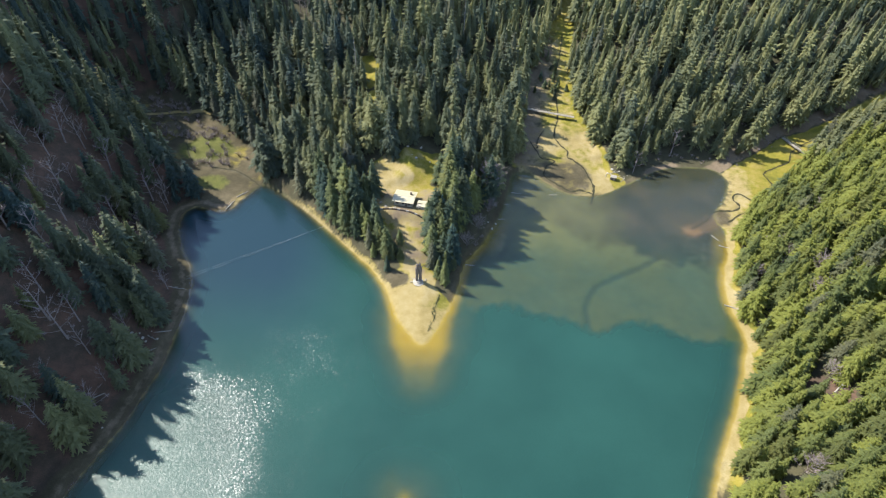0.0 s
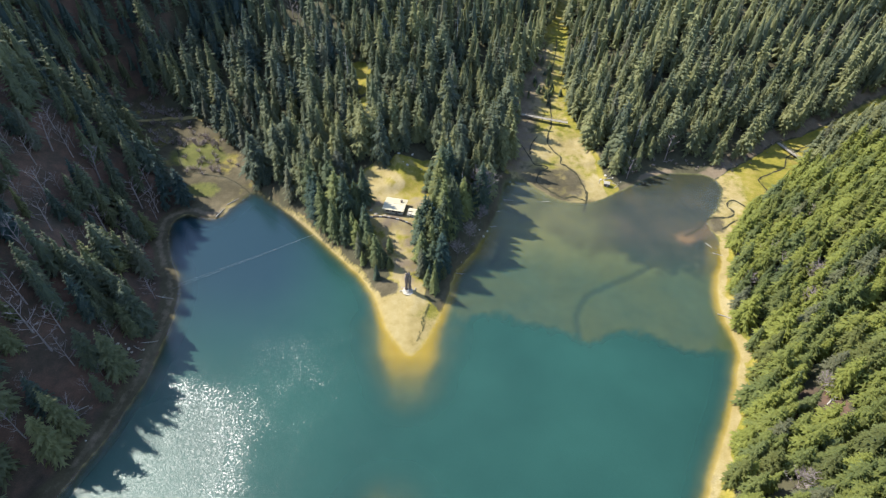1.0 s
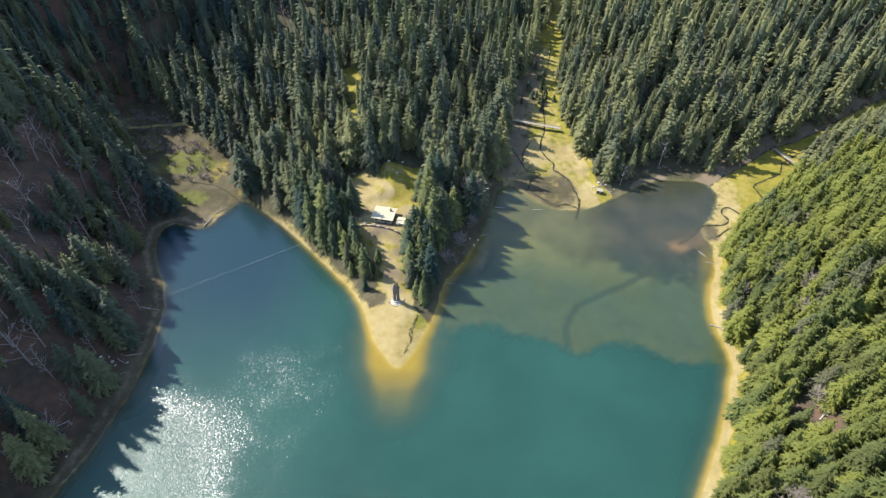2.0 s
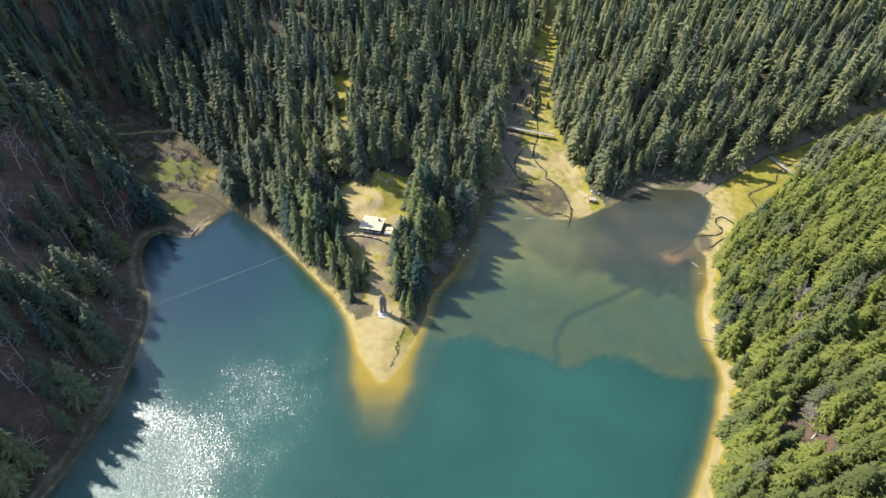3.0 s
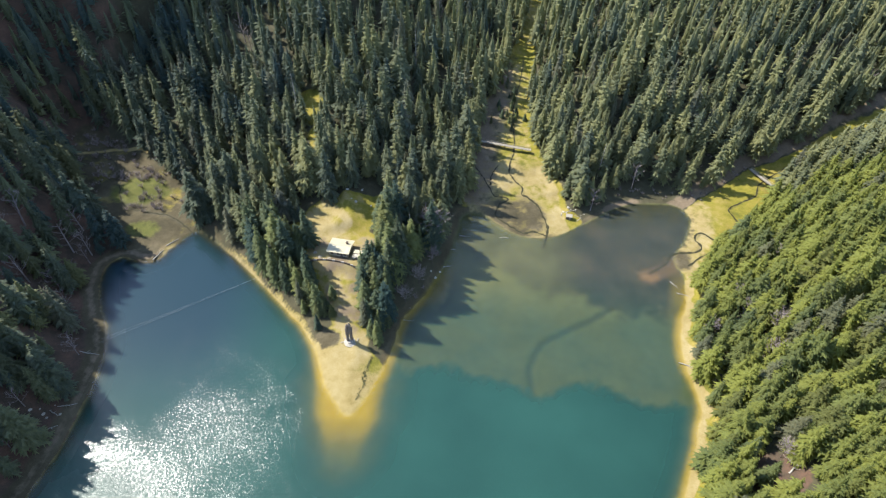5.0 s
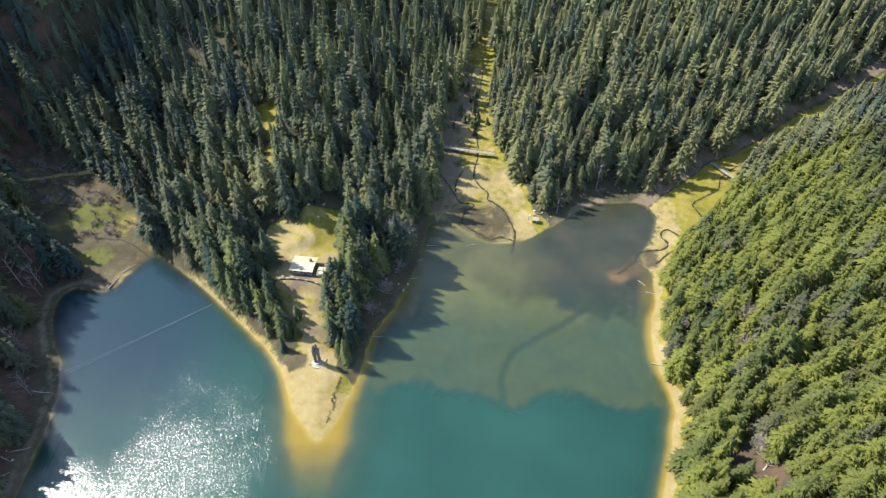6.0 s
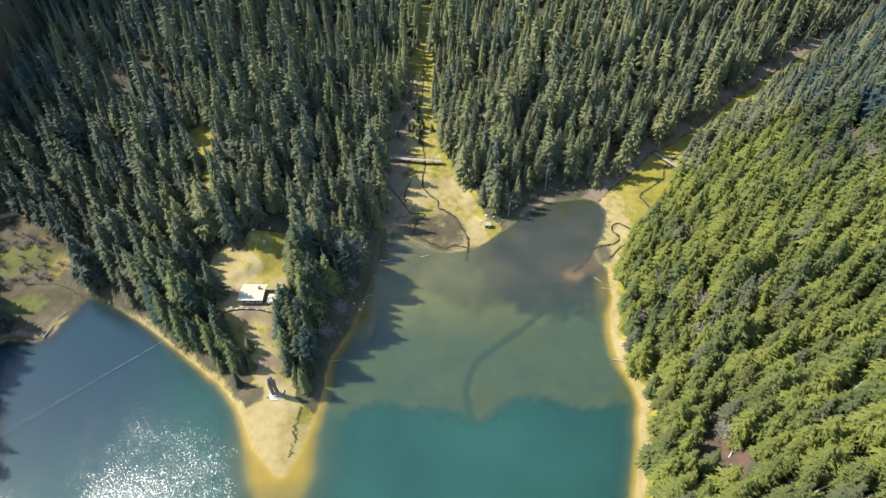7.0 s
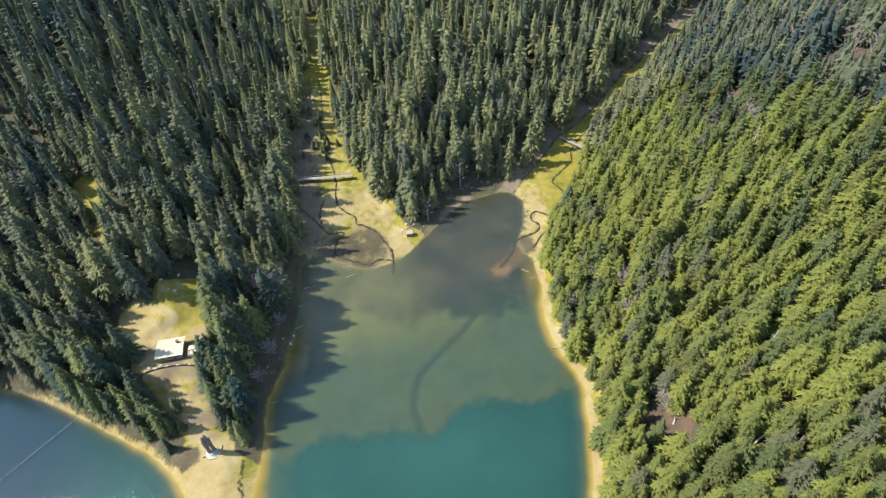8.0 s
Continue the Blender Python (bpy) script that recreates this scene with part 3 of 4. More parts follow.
me.materials.append(M_GROUND)
ground = tagged(new("ground", me), "lake basin with sandy shores, meadows and steep forest floor", "ground", kind="structure")

WX, WY = np.arange(-190, 200.1, 1.5), np.arange(-70, 320.1, 1.5)
wgx, wgy = np.meshgrid(WX, WY)
wd = lake_distance(wgx, wgy)
me, used = grid_mesh("lake_water", WX, WY, np.zeros_like(wgx), wd < 1.0)
float_attribute(me, "depth", np.where(wd < 0, shelf_depth(wgx, wgy, -wd), 0.0).ravel()[used])
# rough and calm patches placed to fit the glitter in the camera's view
glitter_wind = 0.25 + 1.05 * np.exp(-(((wgx + 112) / 30) ** 2 + ((wgy - 90) / 30) ** 2)) + 0.20 * np.exp(-(((wgx + 58) / 36) ** 2 + ((wgy - 150) / 34) ** 2)) - 0.30 * step(wgy, 118, 165) * (1 - step(wgx + 0.3 * (wgy - 150), -108, -62)) - 0.18 * step(wgy, 175, 235) * (1 - step(wgx, -20, 10)) - 0.10 * step(wgx, 90, 130)
# weight of the painted shade on the west bay
float_attribute(me, "clear", (step(-wgx, 35, 95) * step(wgy, 120, 200)).ravel()[used])
float_attribute(me, "wind", np.clip(glitter_wind, 0, 1).ravel()[used])
me.materials.append(M_WATER)
water = tagged(new("lake_water", me), "teal mountain lake with clear golden shallows and sun glitter", "lake", kind="structure")


def ground_z(x, y):
    """Height of the ground at one point, between the lines of its sheet."""
    i = int(np.clip(np.searchsorted(XS, x) - 1, 0, len(XS) - 2))
    j = int(np.clip(np.searchsorted(YS, y) - 1, 0, len(YS) - 2))
    u, v = (x - XS[i]) / (XS[i + 1] - XS[i]), (y - YS[j]) / (YS[j + 1] - YS[j])
    z = FIELD["z"]
    return float((z[j, i] * (1 - u) + z[j, i + 1] * u) * (1 - v) + (z[j + 1, i] * (1 - u) + z[j + 1, i + 1] * u) * v)


# ---------------------------------------------------------------- trees
def frond(base, out, length, width, droop, lift, twigs):
    """A drooping needle branch: a folded blade with side twigs."""
    side = np.cross(out, (0, 0, 1.0))
    side = side / (np.linalg.norm(side) + 1e-9)
    up = np.array((0, 0, 1.0))
    p = lambda t: base + out * length * t + up * (lift * length * t - droop * length * t * t)
    co = [p(0.02), p(0.55) + side * width - up * width * 0.35, p(0.62) + up * width * 0.2, p(0.55) - side * width - up * width * 0.35, p(1.0)]
    faces = [(0, 1, 2), (0, 2, 3), (1, 4, 2), (2, 4, 3)]
    for s in twigs:
        k = len(co)
        t, sg = abs(s), 1 if s > 0 else -1
        co += [p(t - 0.14), p(t + 0.08), p(t + 0.2) + side * sg * width * (3.0 - 2.0 * t) - up * width * 0.7]
        faces.append((k, k + 1, k + 2))
    return co, faces


def spruce_crown(seed, whorls, per, twigs, slim=1.0, low=0.08, ragged=0.36, rings=5):
    """Crown of a spruce of height 1, as vertices and triangles."""
    r = random.Random(seed)
    co, faces = [], []
    radius = 0.185 * slim
    lop = r.uniform(0, 6.28)
    reach = lambda f: radius * min(1.0, 0.70 + f * 1.5) * (1 - f) ** 0.80 + 0.005
    for w in range(whorls):
        f = (w + 0.5) / whorls
        h = low + (0.985 - low) * f ** 0.95
        env = reach(f) * r.uniform(0.84, 1.14)
        n = max(4, round(per * (1 - 0.5 * f)))
        turn = r.uniform(0, 6.28)
        for b in range(n):
            a = turn + 6.283 * (b + r.uniform(-0.35, 0.35)) / n
            ln = env * r.uniform(1 - ragged, 1 + ragged * 0.8) * (1 + 0.12 * math.cos(a - lop))
            out = np.array((math.cos(a), math.sin(a), 0.0))
            c, fs = frond(np.array((0, 0, h + r.uniform(-0.014, 0.014))), out, ln, ln * r.uniform(0.13, 0.21) * (0.8 + 0.5 * f), r.uniform(0.45, 0.85) * (1 - 0.5 * f), r.uniform(0.0, 0.25) + 0.35 * f, twigs)
            k = len(co)
            co += c
            faces += [(x + k, y + k, z + k) for x, y, z in fs]
    # dense inner boughs: a rough, notched cone
    k, m = len(co), 7
    for j in range(rings):
        f = j / rings
        for i in range(m):
            a = 6.283 * (i + 0.5 * (j % 2)) / m
            q = reach(f + 0.02) * r.uniform(0.40, 0.66)
            co.append(np.array((math.cos(a) * q, math.sin(a) * q, low + 0.03 + (0.93 - low) * f + r.uniform(-0.02, 0.02))))
    co.append(np.array((0, 0, 0.95)))
    for j in range(rings):
        for i in range(m):
            p, q = k + j * m + i, k + j * m + (i + 1) % m
            if j == rings - 1:
                faces.append((p, q, k + rings * m))
            else:
                faces += [(p, q, q + m), (p, q + m, p + m)]
    k = len(co)
    co += [np.array((0.006, 0, 0.95)), np.array((-0.004, 0.006, 0.95)), np.array((0, 0, 1.0))]
    faces.append((k, k + 1, k + 2))
    return np.array(co), np.array(faces)


def tube(points, radii, sides):
    """A tapered limb along points."""
    pts = np.array(points, float)
    co, faces = [], []
    for i, (p, rad) in enumerate(zip(pts, radii)):
        d = pts[min(i + 1, len(pts) - 1)] - pts[max(i - 1, 0)]
        d = d / (np.linalg.norm(d) + 1e-9)
        u = np.cross(d, (0.31, 0.87, 0.2))
        u = u / (np.linalg.norm(u) + 1e-9)
        v = np.cross(d, u)
        for s in range(sides):
            a = 6.283185 * s / sides
            co.append(p + (u * math.cos(a) + v * math.sin(a)) * rad)
    for i in range(len(pts) - 1):
        for s in range(sides):
            a, b = i * sides + s, i * sides + (s + 1) % sides
            faces += [(a, b, b + sides), (a, b + sides, a + sides)]
    return co, faces


def join(pieces):
    co, faces = [], []
    for c, f in pieces:
        k = len(co)
        co += list(c)
        faces += [tuple(i + k for i in t) for t in f]
    return np.array(co), np.array(faces)


def bare_tree(seed, limbs=9, twigs=4, spread=0.28, apart=False):
    """A leafless broadleaf tree of height 1."""
    r = random.Random(seed)
    lean = np.array((r.uniform(-0.05, 0.05), r.uniform(-0.05, 0.05), 0))
    stem = [np.array((0, 0, -0.02)), np.array((0, 0, 0.3)) + lean * 0.4, np.array((0, 0, 0.62)) + lean, np.array((0, 0, 0.95)) + lean * 1.8]
    pieces = [tube(stem, (0.016, 0.012, 0.007, 0.001), 5)]
    for i in range(limbs):
        f = 0.25 + 0.65 * i / limbs
        p = np.array((0, 0, f)) + lean * f * 1.5
        a = i * 2.4 + r.uniform(-0.4, 0.4)
        out = np.array((math.cos(a), math.sin(a), r.uniform(0.7, 1.4)))
        ln = spread * (1.25 - f) * r.uniform(0.8, 1.2)
        q, e = p + out * ln * 0.5, p + out * ln + np.array((0, 0, 0.04))
        pieces.append(tube([p, q, e], (0.006, 0.004, 0.0008), 3))
        for t in range(twigs):
            s = p + out * ln * r.uniform(0.3, 0.95)
            b = r.uniform(0, 6.28)
            o = np.array((math.cos(b), math.sin(b), r.uniform(0.2, 1.1))) * r.uniform(0.05, 0.11)
            w = np.array((-math.sin(b), math.cos(b), 0)) * 0.0045
            pieces.append(([s - w, s + w, s + o], [(0, 1, 2)]))
            g = np.array((o[1], -o[0], o[2])) * 0.6
            m = s + o * 0.5
            pieces.append(([m - w * 0.8, m + w * 0.8, m + g], [(0, 1, 2)]))
            pieces.append(([m - w * 0.8, m + w * 0.8, m - g * np.array((1, 1, -1))], [(0, 1, 2)]))
    return (join(pieces[:1]), join(pieces[1:])) if apart else join(pieces)


RNG = np.random.RandomState(7)


def scatter(step_size, x0, x1, y0, y1, inside):
    """Places of all forest trees, from the plan."""
    x, y = np.meshgrid(np.arange(x0, x1, step_size), np.arange(y0, y1, step_size))
    x = (x + (np.arange(x.shape[0]) % 2)[:, None] * step_size * 0.5).ravel()
    y = y.ravel()
    x = x + RNG.uniform(-0.42, 0.42, x.shape) * step_size
    y = y + RNG.uniform(-0.42, 0.42, y.shape) * step_size
    seen = (x > -172 - 0.52 * (y - 58)) & (x < 172 + 0.98 * (y - 58)) & (x < 500) & (y < 545 + 0.15 * x)
    headland = (x > -80) & (x < 42) & (y < 262)
    zone = np.where(headland, 1, np.where(regions(x, y)[0] > 0.5, 2, 0))
    seen &= zone == inside
    x, y = x[seen], y[seen]
    f = ground_fields(x, y)
    o = open_ground(x, y, OPEN + GAPS)
    margin = 4.0 * (1 - f["east"]) + (4.7 + 0.9 * wave(x, y, 12, 63)) * f["east"]
    margin = margin * (1 - f["west"]) + (8.5 - 2.0 * step(y, 180, 210)) * f["west"]
    margin = np.where((x > 0) & (x < 40) & (y < 290), 7.0 + 4.5 * (y < 246), margin)
    gap = wave(x, y, 26, 31) + 0.7 * wave(x, y, 11, 32)
    margin = np.where((f["mid"] > 0.5) & (x > 126) & (x < 240), 10.0 + 3 * wave(x, y, 15, 34), margin)
    ok = (gap > -0.88 - 0.8 * f["east"] - 9.0 * (inside == 1) + 0.15 * f["west"] * (1 - step(y, 215, 260)) + 0.9 * f["east"] * bare_shaded_stand(x, y)) & (f["d"] > margin) & (o > 0.5) & (f["da"] > 0.3) & (f["db"] > 0.5 + 5 * f["mid"]) & (f["dw"] > 2.0)
    out = np.stack([x, y, f["z"], f["east"], f["west"], f["d"], np.minimum(np.minimum(f["da"], f["db"]), f["dw"])], 1)
    return out[ok]


TREES = np.concatenate([scatter(7.7, -400, 505, 58, 640, 0), scatter(5.6, -80, 42, 170, 262, 1), scatter(6.0, 90, 505, 58, 640, 2)])
H = RNG.uniform(0, 1, len(TREES))
HEIGHT = (13 + 23 * H ** 0.8) * (1 + 0.14 * wave(TREES[:, 0], TREES[:, 1], 70, 41)) - 6 * np.exp(-np.minimum(TREES[:, 5], TREES[:, 6]) / 4.0) * RNG.uniform(0, 1, len(TREES))
HEIGHT = HEIGHT + TREES[:, 3] * (0.50 * (23 - HEIGHT) - 1.0)
HEIGHT = np.where((np.abs(TREES[:, 0] + 30) < 30) & (TREES[:, 1] < 212), HEIGHT * 0.62, HEIGHT)
# sun and shade put into tree tone: raised on the east slope, lowered north-west
SHADE_NW = step(0.45 * (TREES[:, 1] - 250) - (TREES[:, 0] + 95), -20, 90)
TURN_Z = RNG.uniform(0, 6.283, len(TREES))
# bare trees beyond the spur; cloud shade there is put into their tone
BEYOND = bare_shaded_stand(TREES[:, 0], TREES[:, 1]) * TREES[:, 3]
# tone also carries light: up on the middle hill and sunlit meadow edges
TONE = np.clip(0.5 + 0.72 * (RNG.uniform(0, 1, len(TREES)) - 0.5) + 0.20 * wave(TREES[:, 0], TREES[:, 1], 55, 43) + 0.20 * TREES[:, 3] + 0.10 - 0.30 * SHADE_NW - 0.55 * BEYOND + 0.14 * (TREES[:, 0] > 66) * (TREES[:, 3] < 0.5) + 0.05 + 0.22 * np.exp(-TREES[:, 6] / 9.0) * (TREES[:, 0] > 30), 0, 1)
BARE = (RNG.uniform(0, 1, len(TREES)) < 0.40 * TREES[:, 4] * (TREES[:, 1] < 250) + 0.30 * BEYOND) | (RNG.uniform(0, 1, len(TREES)) < 0.012)
HEIGHT = np.where((TREES[:, 0] > -4) & (TREES[:, 0] < 40) & (TREES[:, 1] < 262), HEIGHT * 1.08 + 5.0, HEIGHT)
HEIGHT = np.where((TREES[:, 0] > 20) & (TREES[:, 0] < 66) & (TREES[:, 1] > 285) & (TREES[:, 1] < 440) & (TREES[:, 6] < 16) & (TREES[:, 0] < 60 + 0.1 * (TREES[:, 1] - 350)), HEIGHT + 6.0, HEIGHT)
HEIGHT = np.where(BARE, HEIGHT * 0.62, HEIGHT)
SINGLE = (TREES[:, 0] > -80) & (TREES[:, 0] < 42) & (TREES[:, 1] < 256) & ~BARE
DISTANT = (TREES[:, 1] > 390) | (TREES[:, 0] < -220) | (TREES[:, 0] > 285)
MIDDLE = ~DISTANT & ((TREES[:, 1] > 300) | (TREES[:, 0] < -150))


def stand(templates, pick):
    """One mesh out of many trees: the templates set, turned and scaled at the picked places."""
    cos, faces, tones, base = [], [], [], 0
    kinds = RNG.randint(0, len(templates), len(TREES))
    for k, (tc, tf) in enumerate(templates):
        idx = np.nonzero(pick & (kinds == k))[0]
        if not len(idx):
            continue
        c, s, h = np.cos(TURN_Z[idx])[:, None], np.sin(TURN_Z[idx])[:, None], HEIGHT[idx][:, None]
        lx, ly = RNG.normal(0, 0.018, (2, len(idx), 1))
        wide = ((0.86 + 0.62 * RNG.uniform(0, 1, len(idx)) ** 1.3) * (1 + 0.22 * TREES[idx, 3]))[:, None]
        x, y, z = tc[:, 0][None], tc[:, 1][None], tc[:, 2][None]
        px = (x * c - y * s) * h * wide + lx * h * z + TREES[idx, 0][:, None]
        py = (x * s + y * c) * h * wide + ly * h * z + TREES[idx, 1][:, None]
        pz = z * h + TREES[idx, 2][:, None] - 0.3
        cos.append(np.stack([px, py, pz], -1).reshape(-1, 3))
        faces.append((tf[None] + (base + np.arange(len(idx)) * len(tc))[:, None, None]).reshape(-1, 3))
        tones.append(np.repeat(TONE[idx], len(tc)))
        base += len(idx) * len(tc)
    return np.concatenate(cos), np.concatenate(faces), np.concatenate(tones)


def forest(name, label, templates, pick, material):
    co, faces, tones = stand(templates, pick)
    me = mesh_from(name, co, faces, smooth=False)
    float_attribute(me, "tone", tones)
    me.materials.append(material)
    return tagged(new(name, me), label, "forest", kind="stuff")


FINE_SPRUCE = [spruce_crown(10 + i, 20, 10, (0.32, -0.36, 0.52, -0.56, 0.74, -0.78), slim=0.92 + 0.08 * (i % 4)) for i in range(5)]
NEAR_SPRUCE = [spruce_crown(20 + i, 17, 9, (0.38, -0.43, 0.62, -0.70), slim=0.9 + 0.08 * (i % 4)) for i in range(7)]
MID_SPRUCE = [spruce_crown(30 + i, 15, 9, (0.40, -0.5, 0.70), slim=0.92 + 0.07 * (i % 4)) for i in range(7)]
FAR_SPRUCE = [spruce_crown(40 + i, 10, 6, (0.55,), slim=1.0 + 0.08 * (i % 3), rings=3) for i in range(5)]
BARE_TREES = [bare_tree(60 + i) for i in range(5)]
WEST, EAST = TREES[:, 4] > 0.5, TREES[:, 3] > 0.5
LIVE = ~BARE & ~SINGLE
forest("spruce_forest", "dense sunlit green spruce forest on a steep slope", NEAR_SPRUCE, EAST & LIVE & ~DISTANT & ~MIDDLE, M_NEEDLES_SUNLIT)
forest("spruce_forest", "dark shaded spruce forest on a steep slope", FINE_SPRUCE, WEST & LIVE & ~DISTANT & ~MIDDLE, M_NEEDLES_FAR)
forest("spruce_forest", "tall dark green spruce forest above the lake", FINE_SPRUCE, ~EAST & ~WEST & LIVE & ~DISTANT & ~MIDDLE, M_NEEDLES_FAR)
forest("spruce_forest", "dense green spruce forest round the valley meadows", MID_SPRUCE, LIVE & MIDDLE, M_NEEDLES_FAR)
forest("spruce_forest", "distant dark green spruce forest on hillsides", FAR_SPRUCE, LIVE & DISTANT, M_NEEDLES_FAR)
forest("bare_woods", "leafless grey-brown broadleaf trees among spruces", BARE_TREES, BARE, M_TWIG)


def part(name, mesh, material, parent, label=""):
    """One mesh object under a thing or under a part; mesh is a bmesh, a mesh, or vertices with triangles."""
    if isinstance(mesh, tuple):
        mesh = mesh_from(name, mesh[0], mesh[1], smooth=False)
    elif isinstance(mesh, bmesh.types.BMesh):
        bm, mesh = mesh, bpy.data.meshes.new(name)
        bm.to_mesh(mesh)
        bm.free()
    mesh.materials.append(material)
    ob = new(name, mesh)
    ob.parent = parent
    return tagged(ob, label)


def spruce_thing(seed):
    tree = tagged(new("spruce_tree"), "tall green spruce tree with drooping branches", "tree", "spruces on the headland")
    part("trunk", tube([(0, 0, -0.02), (0, 0, 0.4), (0, 0, 0.96)], (0.012, 0.008, 0.001), 6), M_BARK, tree)
    part("crown", spruce_crown(seed, 20, 11, (0.35, -0.4, 0.6, -0.55, 0.8, -0.75), slim=0.92 + 0.05 * (seed % 4), low=0.06), M_NEEDLES, tree)
    return tree


SPRUCES = [spruce_thing(80 + i) for i in range(5)]
GIRTH = 0.85 + 0.55 * np.random.RandomState(17).uniform(0, 1, len(TREES))
for n, i in enumerate(np.nonzero(SINGLE)[0]):
    x, y, z = TREES[i, :3]
    h = HEIGHT[i]
    m = pose(x, y, z - 0.3, 0, 0, math.degrees(TURN_Z[i])) @ Matrix.Diagonal((h, h, h, 1))
    if n < len(SPRUCES):
        SPRUCES[n].matrix_basis = m
        SPRUCES[n].scale = (h, h, h)
    else:
        src = SPRUCES[n % len(SPRUCES)]
        k = h / src.scale[0]
        copy_thing(src, pose(x, y, z - 0.3, 0, 0, math.degrees(TURN_Z[i])) @ Matrix.Diagonal((k * GIRTH[n], k * GIRTH[n], k, 1)))


# ---------------------------------------------------------------- built things
def box(bm, size, m=Matrix(), bevel=0.0):
    """A box with softened edges inside a bmesh."""
    r = bmesh.ops.create_cube(bm, size=1.0, matrix=m @ Matrix.Diagonal((*size, 1)))
    if bevel:
        edges = list({e for v in r["verts"] for e in v.link_edges})
        bmesh.ops.bevel(bm, geom=edges, offset=bevel, segments=1, affect="EDGES", profile=0.5)


def solid(*boxes, bevel=0.03):
    """A bmesh of boxes, each given as size and pose."""
    bm = bmesh.new()
    for size, m in boxes:
        box(bm, size, m, bevel)
    return bm


def lathe(profile, sides=14, m=Matrix()):
    co, faces = [], []
    for rad, z in profile:
        for s in range(sides):
            a = 6.283185 * s / sides
            co.append(m @ Vector((rad * math.cos(a), rad * math.sin(a), z)))
    for i in range(len(profile) - 1):
        for s in range(sides):
            a, b = i * sides + s, i * sides + (s + 1) % sides
            faces += [(a, b, b + sides), (a, b + sides, a + sides)]
    return [np.array(c) for c in co], faces


def lodge():
    """The lakeside lodge: pale low roof over cream walls, with a lower wing."""
    zt = 14.1
    house = tagged(new("lodge"), "cream lakeside lodge with a pale sheet roof", "house")
    house.matrix_basis = pose(-27.8, 238.6, zt, 0, 0, -9) @ Matrix.Diagonal((1.2, 1.2, 1.1, 1))
    part("wall", solid(((8.6, 0.3, 3.0), pose(0, -3.4, 1.5)), ((8.6, 0.3, 3.0), pose(0, 3.4, 1.5)), ((0.3, 6.5, 3.4), pose(-4.15, 0, 1.7)), ((0.3, 6.5, 3.4), pose(4.15, 0, 1.7))), M_WALL, house, "cream rendered walls")
    for sy, tilt in ((-1, 9), (1, -9)):
        roof = part("roof", solid(((10.2, 4.5, 0.16), pose(0, sy * 2.15, 3.38, tilt, 0, 0))), M_ROOF, house, "pale cream sheet roof")
        for k in range(-6, 7):
            part("seam", solid(((0.06, 4.46, 0.06), pose(k * 0.78, sy * 2.15, 3.47, tilt, 0, 0)), bevel=0), M_ROOF, roof)
    part("ridge", solid(((10.3, 0.4, 0.12), pose(0, 0, 3.80))), M_ROOF, house)
    part("chimney", solid(((0.8, 0.8, 1.3), pose(2.6, 1.6, 4.0)), ((1.0, 1.0, 0.15), pose(2.6, 1.6, 4.7))), M_DARKWOOD, house, "dark chimney")
    for x in (-2.8, 0.0, 2.8):
        w = part("window", solid(((1.3, 0.12, 1.2), pose(x, -3.58, 1.7))), M_DARKWOOD, house)
        part("pane", solid(((1.05, 0.06, 0.95), pose(x, -3.65, 1.7)), bevel=0), M_DARK, w)
    part("door", solid(((1.0, 0.12, 2.05), pose(1.45, -3.58, 1.03))), M_DARKWOOD, house)
    wing = tagged(new("lodge_wing"), "low pale wing with flat roof beside the lodge", "house")
    wing.matrix_basis = pose(-18.0, 234.6, zt, 0, 0, -9) @ Matrix.Diagonal((0.9, 0.85, 0.9, 1))
    part("wall", solid(((5.4, 0.25, 2.3), pose(0, -2.6, 1.15)), ((5.4, 0.25, 2.3), pose(0, 2.6, 1.15)), ((0.25, 5.0, 2.3), pose(-2.6, 0, 1.15)), ((0.25, 5.0, 2.3), pose(2.6, 0, 1.15))), M_WALL, wing)
    part("roof", solid(((6.2, 3.1, 0.14), pose(0.1, 1.5, 2.45, -3, 0, 0)), ((3.0, 2.9, 0.14), pose(1.6, -1.6, 2.35, 3, 0, 0))), M_ROOF, wing)
    part("roof", solid(((2.9, 2.9, 0.12), pose(-1.5, -1.6, 1.9, 6, 0, 0))), M_STONE, wing, "grey lean-to roof")
    part("door", solid(((0.95, 0.12, 2.0), pose(-0.6, -2.76, 1.0))), M_DARKWOOD, wing)
    terrace = tagged(new("terrace_wall"), "low dark stone wall bounding the lodge yard", "wall")
    for k in range(19):
        t = k / 18
        x, y = -45 + 29 * t, 231.5 - 4.5 * t + 1.6 * math.sin(t * 3.1)
        z = ground_z(x, y)
        part("stone", solid(((1.62, 0.5, 1.3), pose(x, y, z + 0.25, 0, 0, -6 + random.uniform(-4, 4))), bevel=0.08), M_DARKWOOD if k % 3 else M_STONE, terrace)
    for x, y in ((-38, 233), (-33, 232), (-41, 236)):
        t = tagged(new("picnic_table"), "weathered wooden picnic table on the yard", "table", "tables on the yard")
        t.matrix_basis = pose(x, y, ground_z(x, y), 0, 0, random.uniform(0, 90))
        part("tabletop", solid(((1.8, 0.75, 0.06), pose(0, 0, 0.74))), M_PLANK, t)
        for s in (-1, 1):
            part("bench", solid(((1.8, 0.28, 0.05), pose(0, s * 0.7, 0.44))), M_PLANK, t)
            part("leg", solid(((0.08, 1.5, 0.09), pose(s * 0.7, 0, 0.4)), ((0.09, 0.09, 0.76), pose(s * 0.7, 0.2, 0.36)), ((0.09, 0.09, 0.76), pose(s * 0.7, -0.2, 0.36))), M_PLANK, t)


